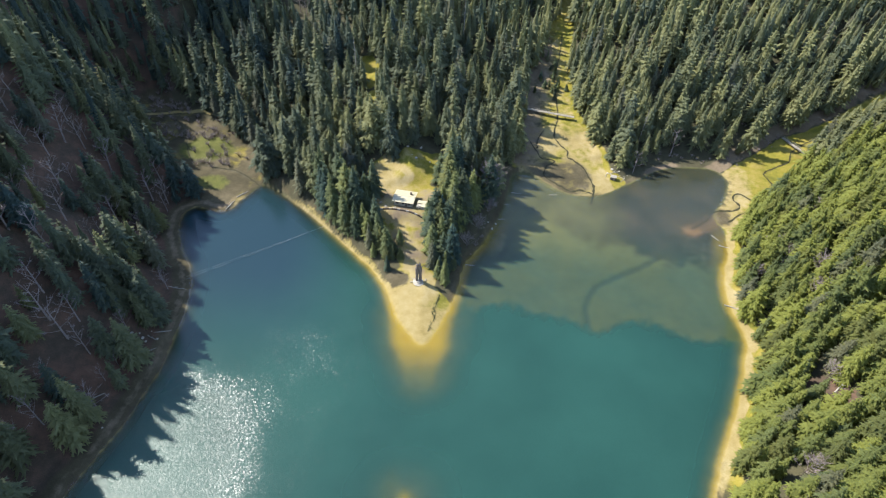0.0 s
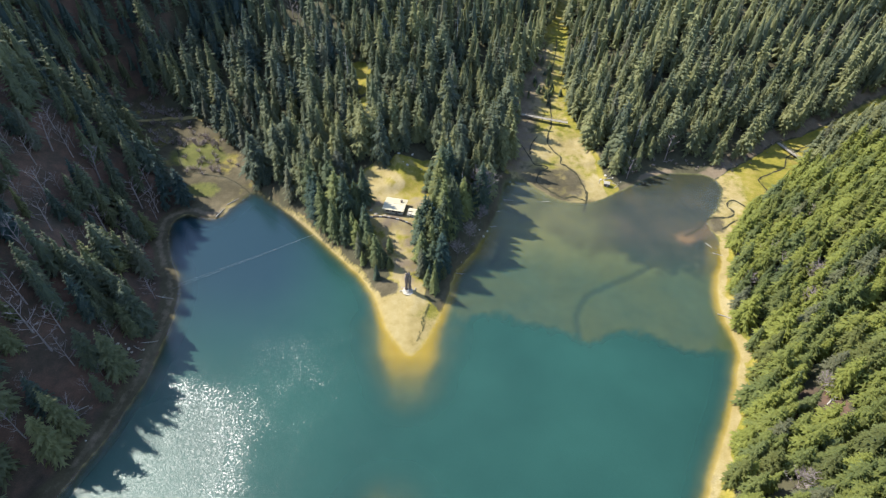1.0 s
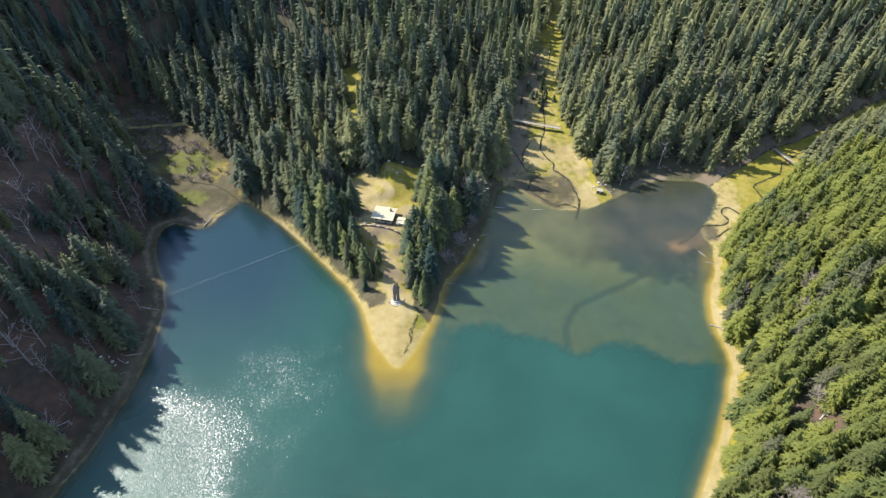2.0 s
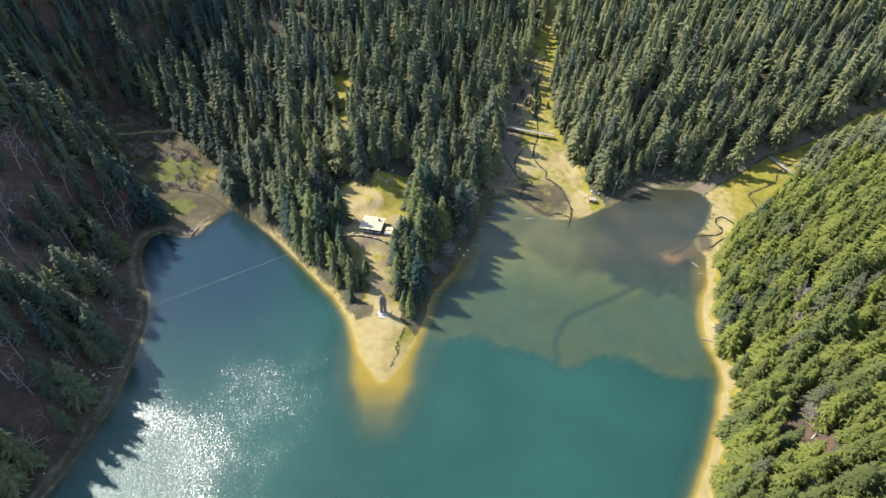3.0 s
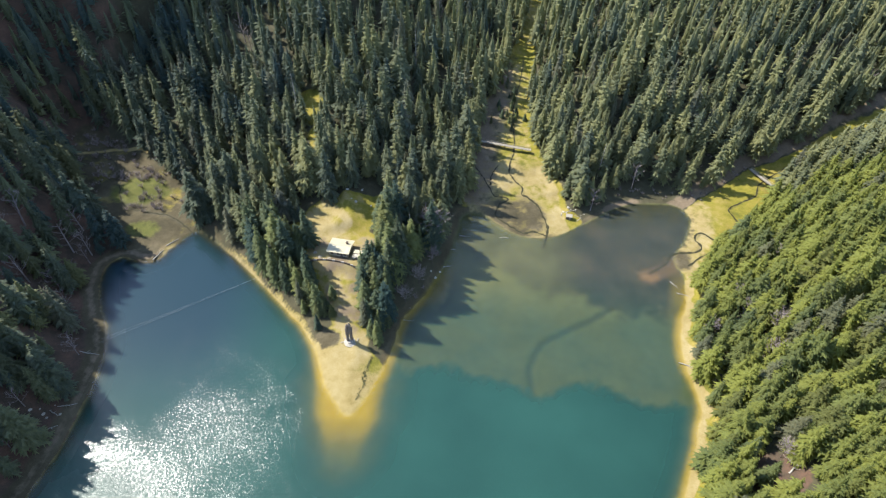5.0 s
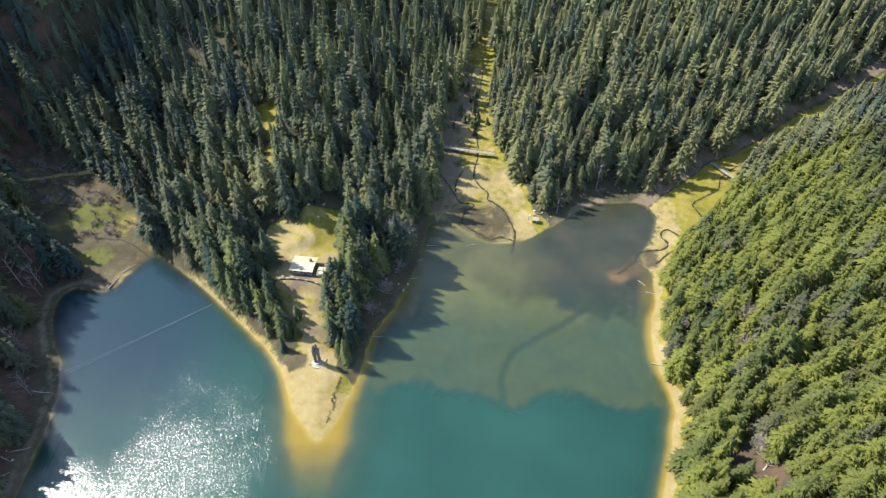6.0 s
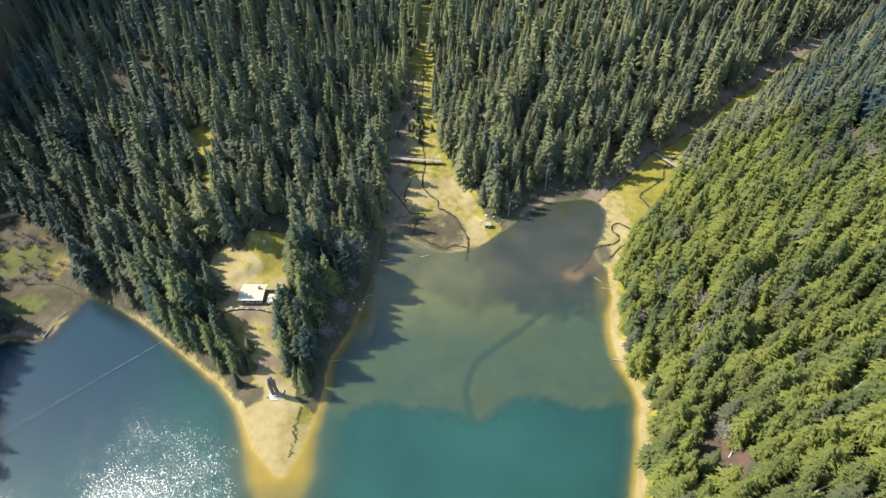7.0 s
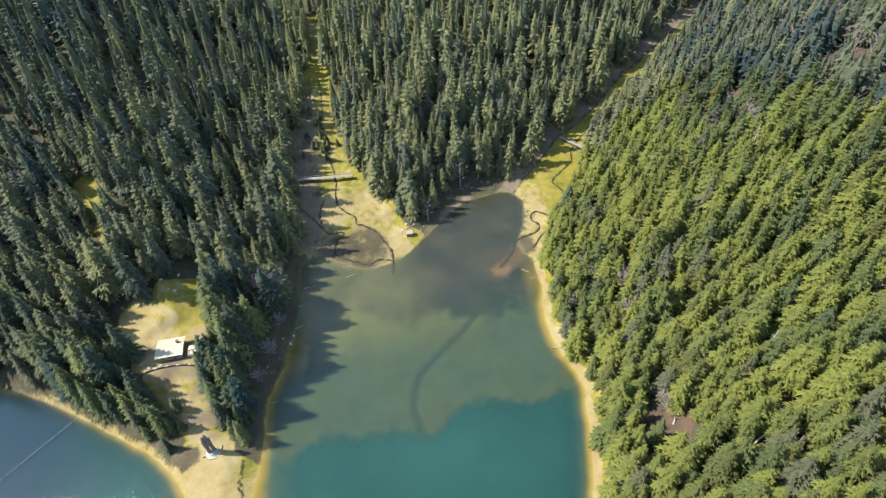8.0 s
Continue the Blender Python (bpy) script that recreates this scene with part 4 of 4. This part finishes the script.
def monument():
    x, y = -16.2, 188.6
    z = ground_z(x, y)
    base = tagged(new("stone_plinth"), "pale round stepped stone plinth on the headland", "plinth")
    base.matrix_basis = pose(x, y, z - 0.2)
    for i, (rad, h) in enumerate(((3.0, 0.35), (2.3, 0.7), (1.7, 1.5))):
        part("step", lathe([(0.01, 0), (rad, 0), (rad, h - 0.06), (rad - 0.08, h), (0.01, h)], 18), M_STONE, base)
    pieces = []
    for sx, lean, top in ((-0.95, 0.10, 12.2), (0.95, -0.06, 13.0)):
        prof = [(0.5, 0), (0.62, 1.0), (0.5, 3.6), (0.66, 6.0), (0.82, 8.0), (0.75, 9.2), (0.4, 10.0), (0.42, 10.5), (0.52, 11.1), (0.46, 11.7), (0.1, top - 0.1)]
        c, f = lathe(prof, 12)
        pieces.append(([np.array((p[0] * 1.35 + sx + lean * p[2] * 0.4, p[1] * 1.2 + 0.12 * math.sin(p[2]), p[2])) for p in c], f))
    for a, b, r0 in (((-0.9, 0, 8.3), (0.95, -0.5, 9.3), 0.34), ((0.9, 0, 8.6), (2.3, -0.3, 10.3), 0.32), ((0.9, 0.2, 9.0), (-0.6, 0.5, 8.0), 0.3), ((-0.9, 0, 7.8), (-1.6, -0.6, 5.4), 0.28)):
        pieces.append(tube([a, (np.array(a) + np.array(b)) / 2 + (0, 0, 0.2), b], (r0, r0 * 0.9, r0 * 0.55), 8))
    me = mesh_from("statue", *join(pieces), smooth=True)
    me.materials.append(M_CARVED)
    st = tagged(new("statue", me), "tall grey-brown carved wooden statue on stone plinth", "statue")
    st.matrix_basis = pose(x, y, z + 1.28, 0, 0, 12)
    for dx, dy, a in ((-3.6, -0.3, 20), (-2.9, 1.6, -30), (3.4, 1.0, 80)):
        b = tagged(new("bench"), "small pale wooden bench by the statue", "bench", "benches by the statue")
        b.matrix_basis = pose(x + dx, y + dy, ground_z(x + dx, y + dy), 0, 0, a)
        part("seat", solid(((1.9, 0.5, 0.08), pose(0, 0, 0.45))), M_PLANK, b)
        for s in (-0.7, 0.7):
            part("leg", solid(((0.12, 0.4, 0.42), pose(s, 0, 0.2))), M_PLANK, b)


def bridge(ax, ay, bx, by, width, za, zb, label):
    """A timber footbridge with planked deck, beams, rails and trestles down to the ground."""
    br = tagged(new("footbridge"), label, "bridge")
    ln = math.hypot(bx - ax, by - ay)
    head = math.degrees(math.atan2(by - ay, bx - ax))
    rise = math.degrees(math.atan2(zb - za, ln))
    base = pose(ax, ay, za, 0, 0, head) @ pose(0, 0, 0, 0, -rise, 0)
    br.matrix_basis = base
    r = random.Random(round(ax))
    plank = bpy.data.meshes.new("plank")
    bm = solid(((0.27, width, 0.07), Matrix()), bevel=0.012)
    bm.to_mesh(plank)
    bm.free()
    plank.materials.append(M_PLANK)
    for k in range(int(ln / 0.30)):
        p = new("plank", plank)
        p.parent = br
        p.matrix_basis = pose(0.15 + k * 0.30, r.uniform(-0.05, 0.05), r.uniform(-0.012, 0.012), 0, 0, r.uniform(-1.2, 1.2))
    for s in (-1, 1):
        part("beam", solid(((ln, 0.22, 0.32), pose(ln / 2, s * width * 0.36, -0.21))), M_DARKWOOD, br, "dark load beam")
        part("rail", solid(((ln, 0.12, 0.10), pose(ln / 2, s * (width / 2 - 0.06), 1.05)), ((ln, 0.06, 0.12), pose(ln / 2, s * (width / 2 - 0.06), 0.55))), M_PLANK, br)
        for k in range(int(ln / 3) + 1):
            part("post", solid(((0.13, 0.13, 1.1), pose(min(k * 3.0 + 0.1, ln - 0.1), s * (width / 2 - 0.06), 0.52))), M_PLANK, br)
    for k in range(1, int(ln / 7) + 1):
        u = k * ln / (int(ln / 7) + 1)
        gx, gy = ax + (bx - ax) * u / ln, ay + (by - ay) * u / ln
        depth = max(0.5, za + (zb - za) * u / ln - ground_z(gx, gy) + 0.4)
        part("trestle", solid(((0.25, 0.25, depth), pose(u, -width * 0.36, -0.37 - depth / 2)), ((0.25, 0.25, depth), pose(u, width * 0.36, -0.37 - depth / 2)), ((0.2, width, 0.2), pose(u, 0, -0.45))), M_DARKWOOD, br)


def kiosk():
    x, y = 99.6, 286.0
    k = tagged(new("kiosk"), "small wooden shore hut with a plank roof", "hut")
    k.matrix_basis = pose(x, y, ground_z(x, y) - 0.05, 0, 0, -12)
    part("wall", solid(((3.4, 0.15, 2.2), pose(0, -1.2, 1.1)), ((3.4, 0.15, 2.2), pose(0, 1.2, 1.1)), ((0.15, 2.3, 2.2), pose(-1.6, 0, 1.1)), ((0.15, 2.3, 2.2), pose(1.6, 0, 1.1))), M_DARKWOOD, k)
    for s in (-1, 1):
        part("roof", solid(((3.9, 1.7, 0.1), pose(0, s * 0.78, 2.5, -s * 20, 0, 0))), M_PLANK, k)
    part("door", solid(((0.8, 0.08, 1.9), pose(0.6, -1.3, 0.95))), M_PLANK, k)


def fallen_log(x, y, ln, heading, rad, label="bleached fallen log on the shore", pitch=0.0, lift=0.0, knots=3, mat=None):
    r = random.Random(int(x * 7 + y * 13))
    n = 6
    pts = [(ln * (i / n - 0.5), 0.10 * math.sin(i * 1.7 + x) * ln / 10, 0.05 * math.sin(i * 2.3 + y)) for i in range(n + 1)]
    log = tagged(new("fallen_log"), label, "log")
    log.matrix_basis = pose(x, y, max(ground_z(x, y), -0.05) + rad * 0.7 + lift, 0, -pitch, heading)
    part("trunk", tube(pts, [rad * (1 - 0.6 * i / n) for i in range(n + 1)], 8), mat or M_DEADWOOD, log)
    for k in range(knots):
        u = r.uniform(-0.2, 0.45) * ln
        a = r.uniform(-1.2, 1.2)
        part("branch", tube([(u, 0, 0), (u + 0.5, math.sin(a) * 0.9, 0.35), (u + 1.1, math.sin(a) * 1.9, 0.6)], (rad * 0.35, rad * 0.22, 0.02), 5), mat or M_DEADWOOD, log)
    return log


def dead_tree(x, y, h, lean_x, lean_y, label="grey dead spruce trunk with broken branches"):
    """A standing dead conifer: bare tapering trunk with short broken limbs."""
    r = random.Random(int(x * 3 + y * 5))
    t = tagged(new("dead_tree"), label, "tree")
    t.matrix_basis = pose(x, y, ground_z(x, y) - 0.3)
    top = np.array((lean_x * h, lean_y * h, h))
    part("trunk", tube([(0, 0, 0), top * 0.5 + (0.1, 0, 0), top], (0.36, 0.24, 0.05), 7), M_DEADWOOD, t)
    for k in range(26):
        f = 0.25 + 0.72 * k / 26
        a = k * 2.4 + r.uniform(-0.5, 0.5)
        ln = (1.08 - f) * h * 0.13 * r.uniform(0.5, 1.2) + 0.4
        p = top * f
        q = p + np.array((math.cos(a) * ln * 0.6, math.sin(a) * ln * 0.6, 0.05 * ln))
        e = p + np.array((math.cos(a) * ln, math.sin(a) * ln, -0.2 * ln))
        part("branch", tube([p, q, e], (0.07, 0.05, 0.012), 3), M_DEADWOOD, t)
    return t


def cable(ax, ay, bx, by, z0, side):
    n = 24
    pts = [(ax + (bx - ax) * i / n, ay + (by - ay) * i / n + side * (1 - i / n), z0 + 0.6 * abs(i / n - 0.5)) for i in range(n + 1)]
    me = mesh_from("cable", *map(np.array, tube(pts, [0.03] * (n + 1), 5)), smooth=True)
    me.materials.append(M_ROPE)
    tagged(new("cable", me), "thin pale cable stretched low across the bay", "cable", "cables across the bay")


def shrub(seed):
    """A leafless bush: many thin stems from one foot."""
    r = random.Random(seed)
    pieces = []
    for k in range(17):
        a, out = r.uniform(0, 6.28), r.uniform(0.15, 0.75)
        h = r.uniform(0.6, 1.0)
        d = np.array((math.cos(a) * out, math.sin(a) * out, h))
        pieces.append(tube([np.zeros(3), d * 0.5 + (0, 0, 0.08), d], (0.022, 0.014, 0.003), 3))
        for j in range(3):
            s = d * r.uniform(0.45, 0.9)
            e = s + np.array((r.uniform(-0.3, 0.3), r.uniform(-0.3, 0.3), r.uniform(0.1, 0.3)))
            pieces.append(tube([s, e], (0.011, 0.002), 3))
    return join(pieces)


def stream_ribbon(points, width, seed):
    """A narrow brook: a ribbon of dark water that follows the ground."""
    p = np.array(points, float)
    a, d = np.vstack([2 * p[0] - p[1], p[:-1]]), np.vstack([p[1:], 2 * p[-1] - p[-2]])
    line = []
    for i in range(len(p) - 1):
        n = max(3, int(np.hypot(*(p[i + 1] - p[i])) / 0.9))
        d2 = p[min(i + 2, len(p) - 1)]
        for k in range(n):
            u = k / n
            line.append(0.5 * (2 * p[i] + (p[i + 1] - a[i]) * u + (2 * a[i] - 5 * p[i] + 4 * p[i + 1] - d2) * u ** 2 + (3 * p[i] - a[i] - 3 * p[i + 1] + d2) * u ** 3))
    line = np.array(line)
    line += 0.45 * np.stack([wave(line[:, 0], line[:, 1], 8, seed), wave(line[:, 0], line[:, 1], 8, seed + 1)], 1)
    way = np.gradient(line, axis=0)
    side = np.stack([-way[:, 1], way[:, 0]], 1) / (np.hypot(way[:, 0], way[:, 1])[:, None] + 1e-9)
    half = (width * (0.75 + 0.5 * wave(line[:, 0], line[:, 1], 6, seed + 2)).clip(0.25) * (1 - 0.55 * np.linspace(0, 1, len(line))))[:, None]
    co, faces = [], []
    for k, (l, r_) in enumerate(zip(line + side * half, line - side * half)):
        z = [ground_z(*q) for q in (l, (l + r_) / 2, r_)]
        co += [(*l, z[0] + 0.04), (*((l + r_) / 2), max(z) + 0.06), (*r_, z[2] + 0.04)]
        if k:
            b = 3 * k
            faces += [(b - 3, b - 2, b + 1, b), (b - 2, b - 1, b + 2, b + 1)]
    me = mesh_from("stream", co, faces)
    me.materials.append(M_BROOK)
    tagged(new("stream", me), "narrow dark brook winding through the meadow", "stream", kind="structure")


for n, (points, width) in enumerate(((BROOK_A, 0.75), (BROOK_A_WEST, 0.8), (BROOK_A_SIDE, 0.6), (BROOK_B, 0.85), (BROOK_B_SIDE, 0.7), (BROOK_W, 0.6))):
    stream_ribbon(points, width, 70 + 5 * n)
lodge()
monument()
bridge(46.0, 353.0, 80.5, 344.0, 2.6, 9.6, 9.4, "long weathered plank footbridge across the creek meadow")
bridge(224.3, 337.5, 232.6, 317.8, 2.6, 4.6, 4.6, "short weathered plank footbridge over the marshy inlet")
kiosk()
cable(-136, 184, -73, 229, 0.6, 0.0)
cable(-136, 184, -73, 229, 0.6, 2.2)
for x, y in ((-137.5, 183.5), (-72, 230)):
    p = tagged(new("mooring_post"), "short wooden mooring post on the shore", "post", "posts of the cables")
    p.matrix_basis = pose(x, y, ground_z(x, y) - 0.2)
    part("post_body", tube([(0, 0, 0), (0, 0, 0.8), (0, 0, 1.5)], (0.16, 0.15, 0.13), 8), M_DARKWOOD, p)
for args in ((-128.0, 254.0, 8.0, 50, 0.32), (-132.0, 243.5, 8.5, 72, 0.36), (143.5, 184.2, 9.5, -22, 0.28), (152.5, 229.0, 6.0, -18, 0.22), (149.5, 236.0, 5.0, -55, 0.2),
             (-139.0, 178.0, 13.0, -8, 0.30), (-134.5, 151.0, 9.0, 14, 0.32), (-138.5, 147.5, 8.0, -25, 0.28), (-136.0, 140.0, 7.0, 30, 0.25), (-146.0, 112.0, 10.0, 35, 0.3),
             (60.0, 268.0, 5.0, 10, 0.2), (30.0, 256.0, 5.0, 5, 0.2), (37.5, 268.0, 6.0, -4, 0.22), (27.0, 243.0, 6.0, 8, 0.2), (10.0, 205.0, 5.0, -5, 0.2),
             (101.0, 291.0, 6.0, 20, 0.22), (104.0, 288.5, 5.0, -30, 0.2), (106.0, 286.0, 5.0, 50, 0.2), (96.0, 290.5, 5.0, 75, 0.2), (207.0, 338.0, 7.0, -10, 0.35)):
    fallen_log(*args)

# dead and fallen trunks on the slopes
for args in ((228.0, 181.0, 26.0, 0.10, 0.04), (174.0, 207.0, 20.0, 0.06, 0.02), (191.0, 130.0, 22.0, 0.05, -0.05), (240.0, 205.0, 28.0, 0.05, 0.05),
             (17.5, 247.0, 30.0, 0.02, -0.01), (9.0, 243.0, 27.0, -0.02, 0.0), (-68.0, 333.0, 33.0, 0.0, 0.02), (0.0, 402.0, 34.0, 0.01, 0.0), (120.0, 318.0, 27.0, 0.03, 0.0)):
    dead_tree(*args)
for x, y, ln, a in ((177.0, 106.0, 19.0, 12.0), (176.0, 97.0, 14.0, 20.0), (205.0, 150.0, 16.0, 30.0), (160.0, 128.0, 7.0, 40.0), (150.0, 140.0, 5.0, -20.0)):
    fallen_log(x, y, ln, a, 0.34, "bleached trunk leaning over the wooded slope", pitch=34.0, lift=4.0 if ln > 10 else 1.0, knots=4)


def bare_thing(seed):
    tree = tagged(new("bare_tree"), "leafless grey-brown broadleaf tree near the shore", "tree", "bare trees by the lake")
    stem, crown = bare_tree(seed, 24, 15, 0.44, True)
    part("trunk", stem, M_BARK, tree)
    part("crown", crown, M_TWIG, tree)
    return tree


BARES = [bare_thing(90), bare_thing(91)]
for n, (x, y, h) in enumerate(((168.0, 214.0, 15.0), (154.0, 200.0, 13.0), (169.0, 177.0, 15.0), (133.0, 93.0, 14.0), (175.0, 190.0, 14.0), (158.0, 133.0, 11.0), (20.0, 251.0, 25.0), (8.0, 214.0, 12.0), (14.0, 226.0, 13.0), (20.0, 240.0, 12.0))):
    m = pose(x, y, ground_z(x, y) - 0.2, 0, 0, n * 50)
    if n < 2:
        BARES[n].matrix_basis = m @ Matrix.Diagonal((h, h, h, 1))
    else:
        k = h / BARES[n % 2].scale[0]
        copy_thing(BARES[n % 2], m @ Matrix.Diagonal((k, k, k, 1)))

# brush on the western meadow
SHRUBS = []
for i in range(3):
    me = mesh_from("bare_shrub", *shrub(120 + i), smooth=False)
    me.materials.append(M_TWIG)
    SHRUBS.append(me)
r = random.Random(5)
for n in range(150):
    cx, cy, sp = ((-198, 330, 13), (-188, 306, 10), (-168, 312, 9), (-150, 287, 12), (-212, 340, 8))[n % 5]
    x, y = r.gauss(cx, sp), r.gauss(cy, sp * 0.6)
    if ground_z(x, y) < 0.4:
        continue
    k = r.uniform(2.2, 4.8)
    b = tagged(new("bare_shrub", SHRUBS[n % 3]), "leafless grey-brown shrub on the marshy meadow", "shrub", "shrubs on the meadow")
    b.matrix_basis = pose(x, y, ground_z(x, y) - 0.1, 0, 0, r.uniform(0, 360)) @ Matrix.Diagonal((k, k, k * 0.9, 1))

for n in range(64):
    cx, cy, sx, sy = ((150, 311, 14, 3), (180, 318, 16, 5), (205, 332, 12, 5), (15, 214, 5, 7))[n % 4]
    x, y = r.gauss(cx, sx), r.gauss(cy, sy)
    if ground_z(x, y) < 0.3:
        continue
    k = r.uniform(1.2, 2.8)
    b = tagged(new("bare_shrub", SHRUBS[n % 3]), "leafless grey-brown shrub on the shaded bank", "shrub", "shrubs on the bank")
    b.matrix_basis = pose(x, y, ground_z(x, y) - 0.1, 0, 0, r.uniform(0, 360)) @ Matrix.Diagonal((k, k, k * 0.9, 1))

# dark grass tufts along the ditch on the headland
def tuft(seed):
    """A clump of bent grass blades."""
    q = random.Random(seed)
    pieces = []
    for k in range(26):
        a, out, h = q.uniform(0, 6.28), q.uniform(0.25, 0.8), q.uniform(0.35, 0.8)
        d, w = np.array((math.cos(a), math.sin(a), 0)), np.array((-math.sin(a), math.cos(a), 0)) * 0.05
        root, mid_, tip_ = d * 0.12, d * out * 0.5 + (0, 0, h), d * out + (0, 0, h * 0.7)
        pieces.append(([root - w, root + w, mid_ + w, mid_ - w, tip_], [(0, 1, 2), (0, 2, 3), (3, 2, 4)]))
    me = mesh_from("grass_tuft", *join(pieces), smooth=False)
    me.materials.append(M_SEDGE)
    return me


TUFTS = [tuft(140), tuft(141)]
for n in range(30):
    u = n / 29 * (len(DITCH) - 1)
    i = min(int(u), len(DITCH) - 2)
    x = DITCH[i][0] + (DITCH[i + 1][0] - DITCH[i][0]) * (u - i) + r.gauss(0, 0.35)
    y = DITCH[i][1] + (DITCH[i + 1][1] - DITCH[i][1]) * (u - i)
    k = r.uniform(0.6, 1.15)
    b = tagged(new("grass_tuft", TUFTS[n % 2]), "dark green sedge tuft growing along a ditch", "grass", "tufts along the ditch")
    b.matrix_basis = pose(x, y, ground_z(x, y) - 0.05, 0, 0, r.uniform(0, 360)) @ Matrix.Diagonal((k, k, k, 1))

# young spruces in the creek meadow and along its edges
for n in range(34):
    if n < 16:
        x, y = r.gauss(68, 6), r.uniform(366, 400)
    elif n < 24:
        x, y = r.gauss(70, 8), r.uniform(400, 425)
    else:
        x, y = ((-37, 214), (-33, 209), (-30, 206), (-39, 219), (-34, 203), (-28, 211), (105, 296), (112, 298), (118, 303), (-27, 202))[n - 24]
    h = r.uniform(4.5, 8.5) if n < 24 else r.uniform(7.5, 12)
    src = SPRUCES[n % 5]
    k = h / src.scale[0]
    w = k * r.uniform(1.3, 1.75)
    t = copy_thing(src, pose(x, y, ground_z(x, y) - 0.1, 0, 0, r.uniform(0, 360)) @ Matrix.Diagonal((w, w, k, 1)))
    tagged(t, "young green spruce on open ground", "tree", "young spruces on open ground")

# clump of spruces beside the monument and the lodge
for x, y, h in ((-6.5, 193.0, 13), (-3.0, 196.5, 16), (-9.0, 199.5, 19), (-4.5, 203.0, 22), (-10.5, 206.0, 24), (-5.5, 210.0, 26), (-12.0, 213.0, 25), (-7.0, 217.5, 27), (-13.5, 220.5, 24), (-8.5, 225.0, 26), (0.0, 206.0, 22), (-1.0, 214.0, 25), (0.5, 199.5, 16)):
    src = SPRUCES[int(h) % 5]
    k = h / src.scale[0]
    w = k * r.uniform(1.1, 1.4)
    copy_thing(src, pose(x, y, ground_z(x, y) - 0.2, 0, 0, r.uniform(0, 360)) @ Matrix.Diagonal((w, w, k, 1)))

# rocks on the shores
ROCKS = []
for i in range(4):
    bm = bmesh.new()
    bmesh.ops.create_icosphere(bm, subdivisions=2, radius=1.0)
    for v in bm.verts:
        v.co *= 1 + 0.28 * noise.noise(v.co * 1.4 + Vector((i * 9, 0, 0)))
        v.co.z *= 0.6
    me = bpy.data.meshes.new("boulder")
    bm.to_mesh(me)
    bm.free()
    me.materials.append(M_STONE)
    ROCKS.append(me)
for n in range(36):
    cx, cy, sp = ((-139, 148, 4), (-148, 108, 4), (-27, 278, 7), (101, 290, 5), (24, 236, 2), (196, 335, 9))[n % 6]
    x, y, k = r.gauss(cx, sp), r.gauss(cy, sp * 0.7), r.uniform(0.3, 0.95)
    if ground_z(x, y) < -0.2:
        continue
    b = tagged(new("boulder", ROCKS[n % 4]), "pale weathered boulder lying on the shore", "boulder", "boulders on the shore")
    b.matrix_basis = pose(x, y, ground_z(x, y) + 0.1 * k, 0, 0, r.uniform(0, 360)) @ Matrix.Diagonal((k, k * r.uniform(0.7, 1.2), k, 1))
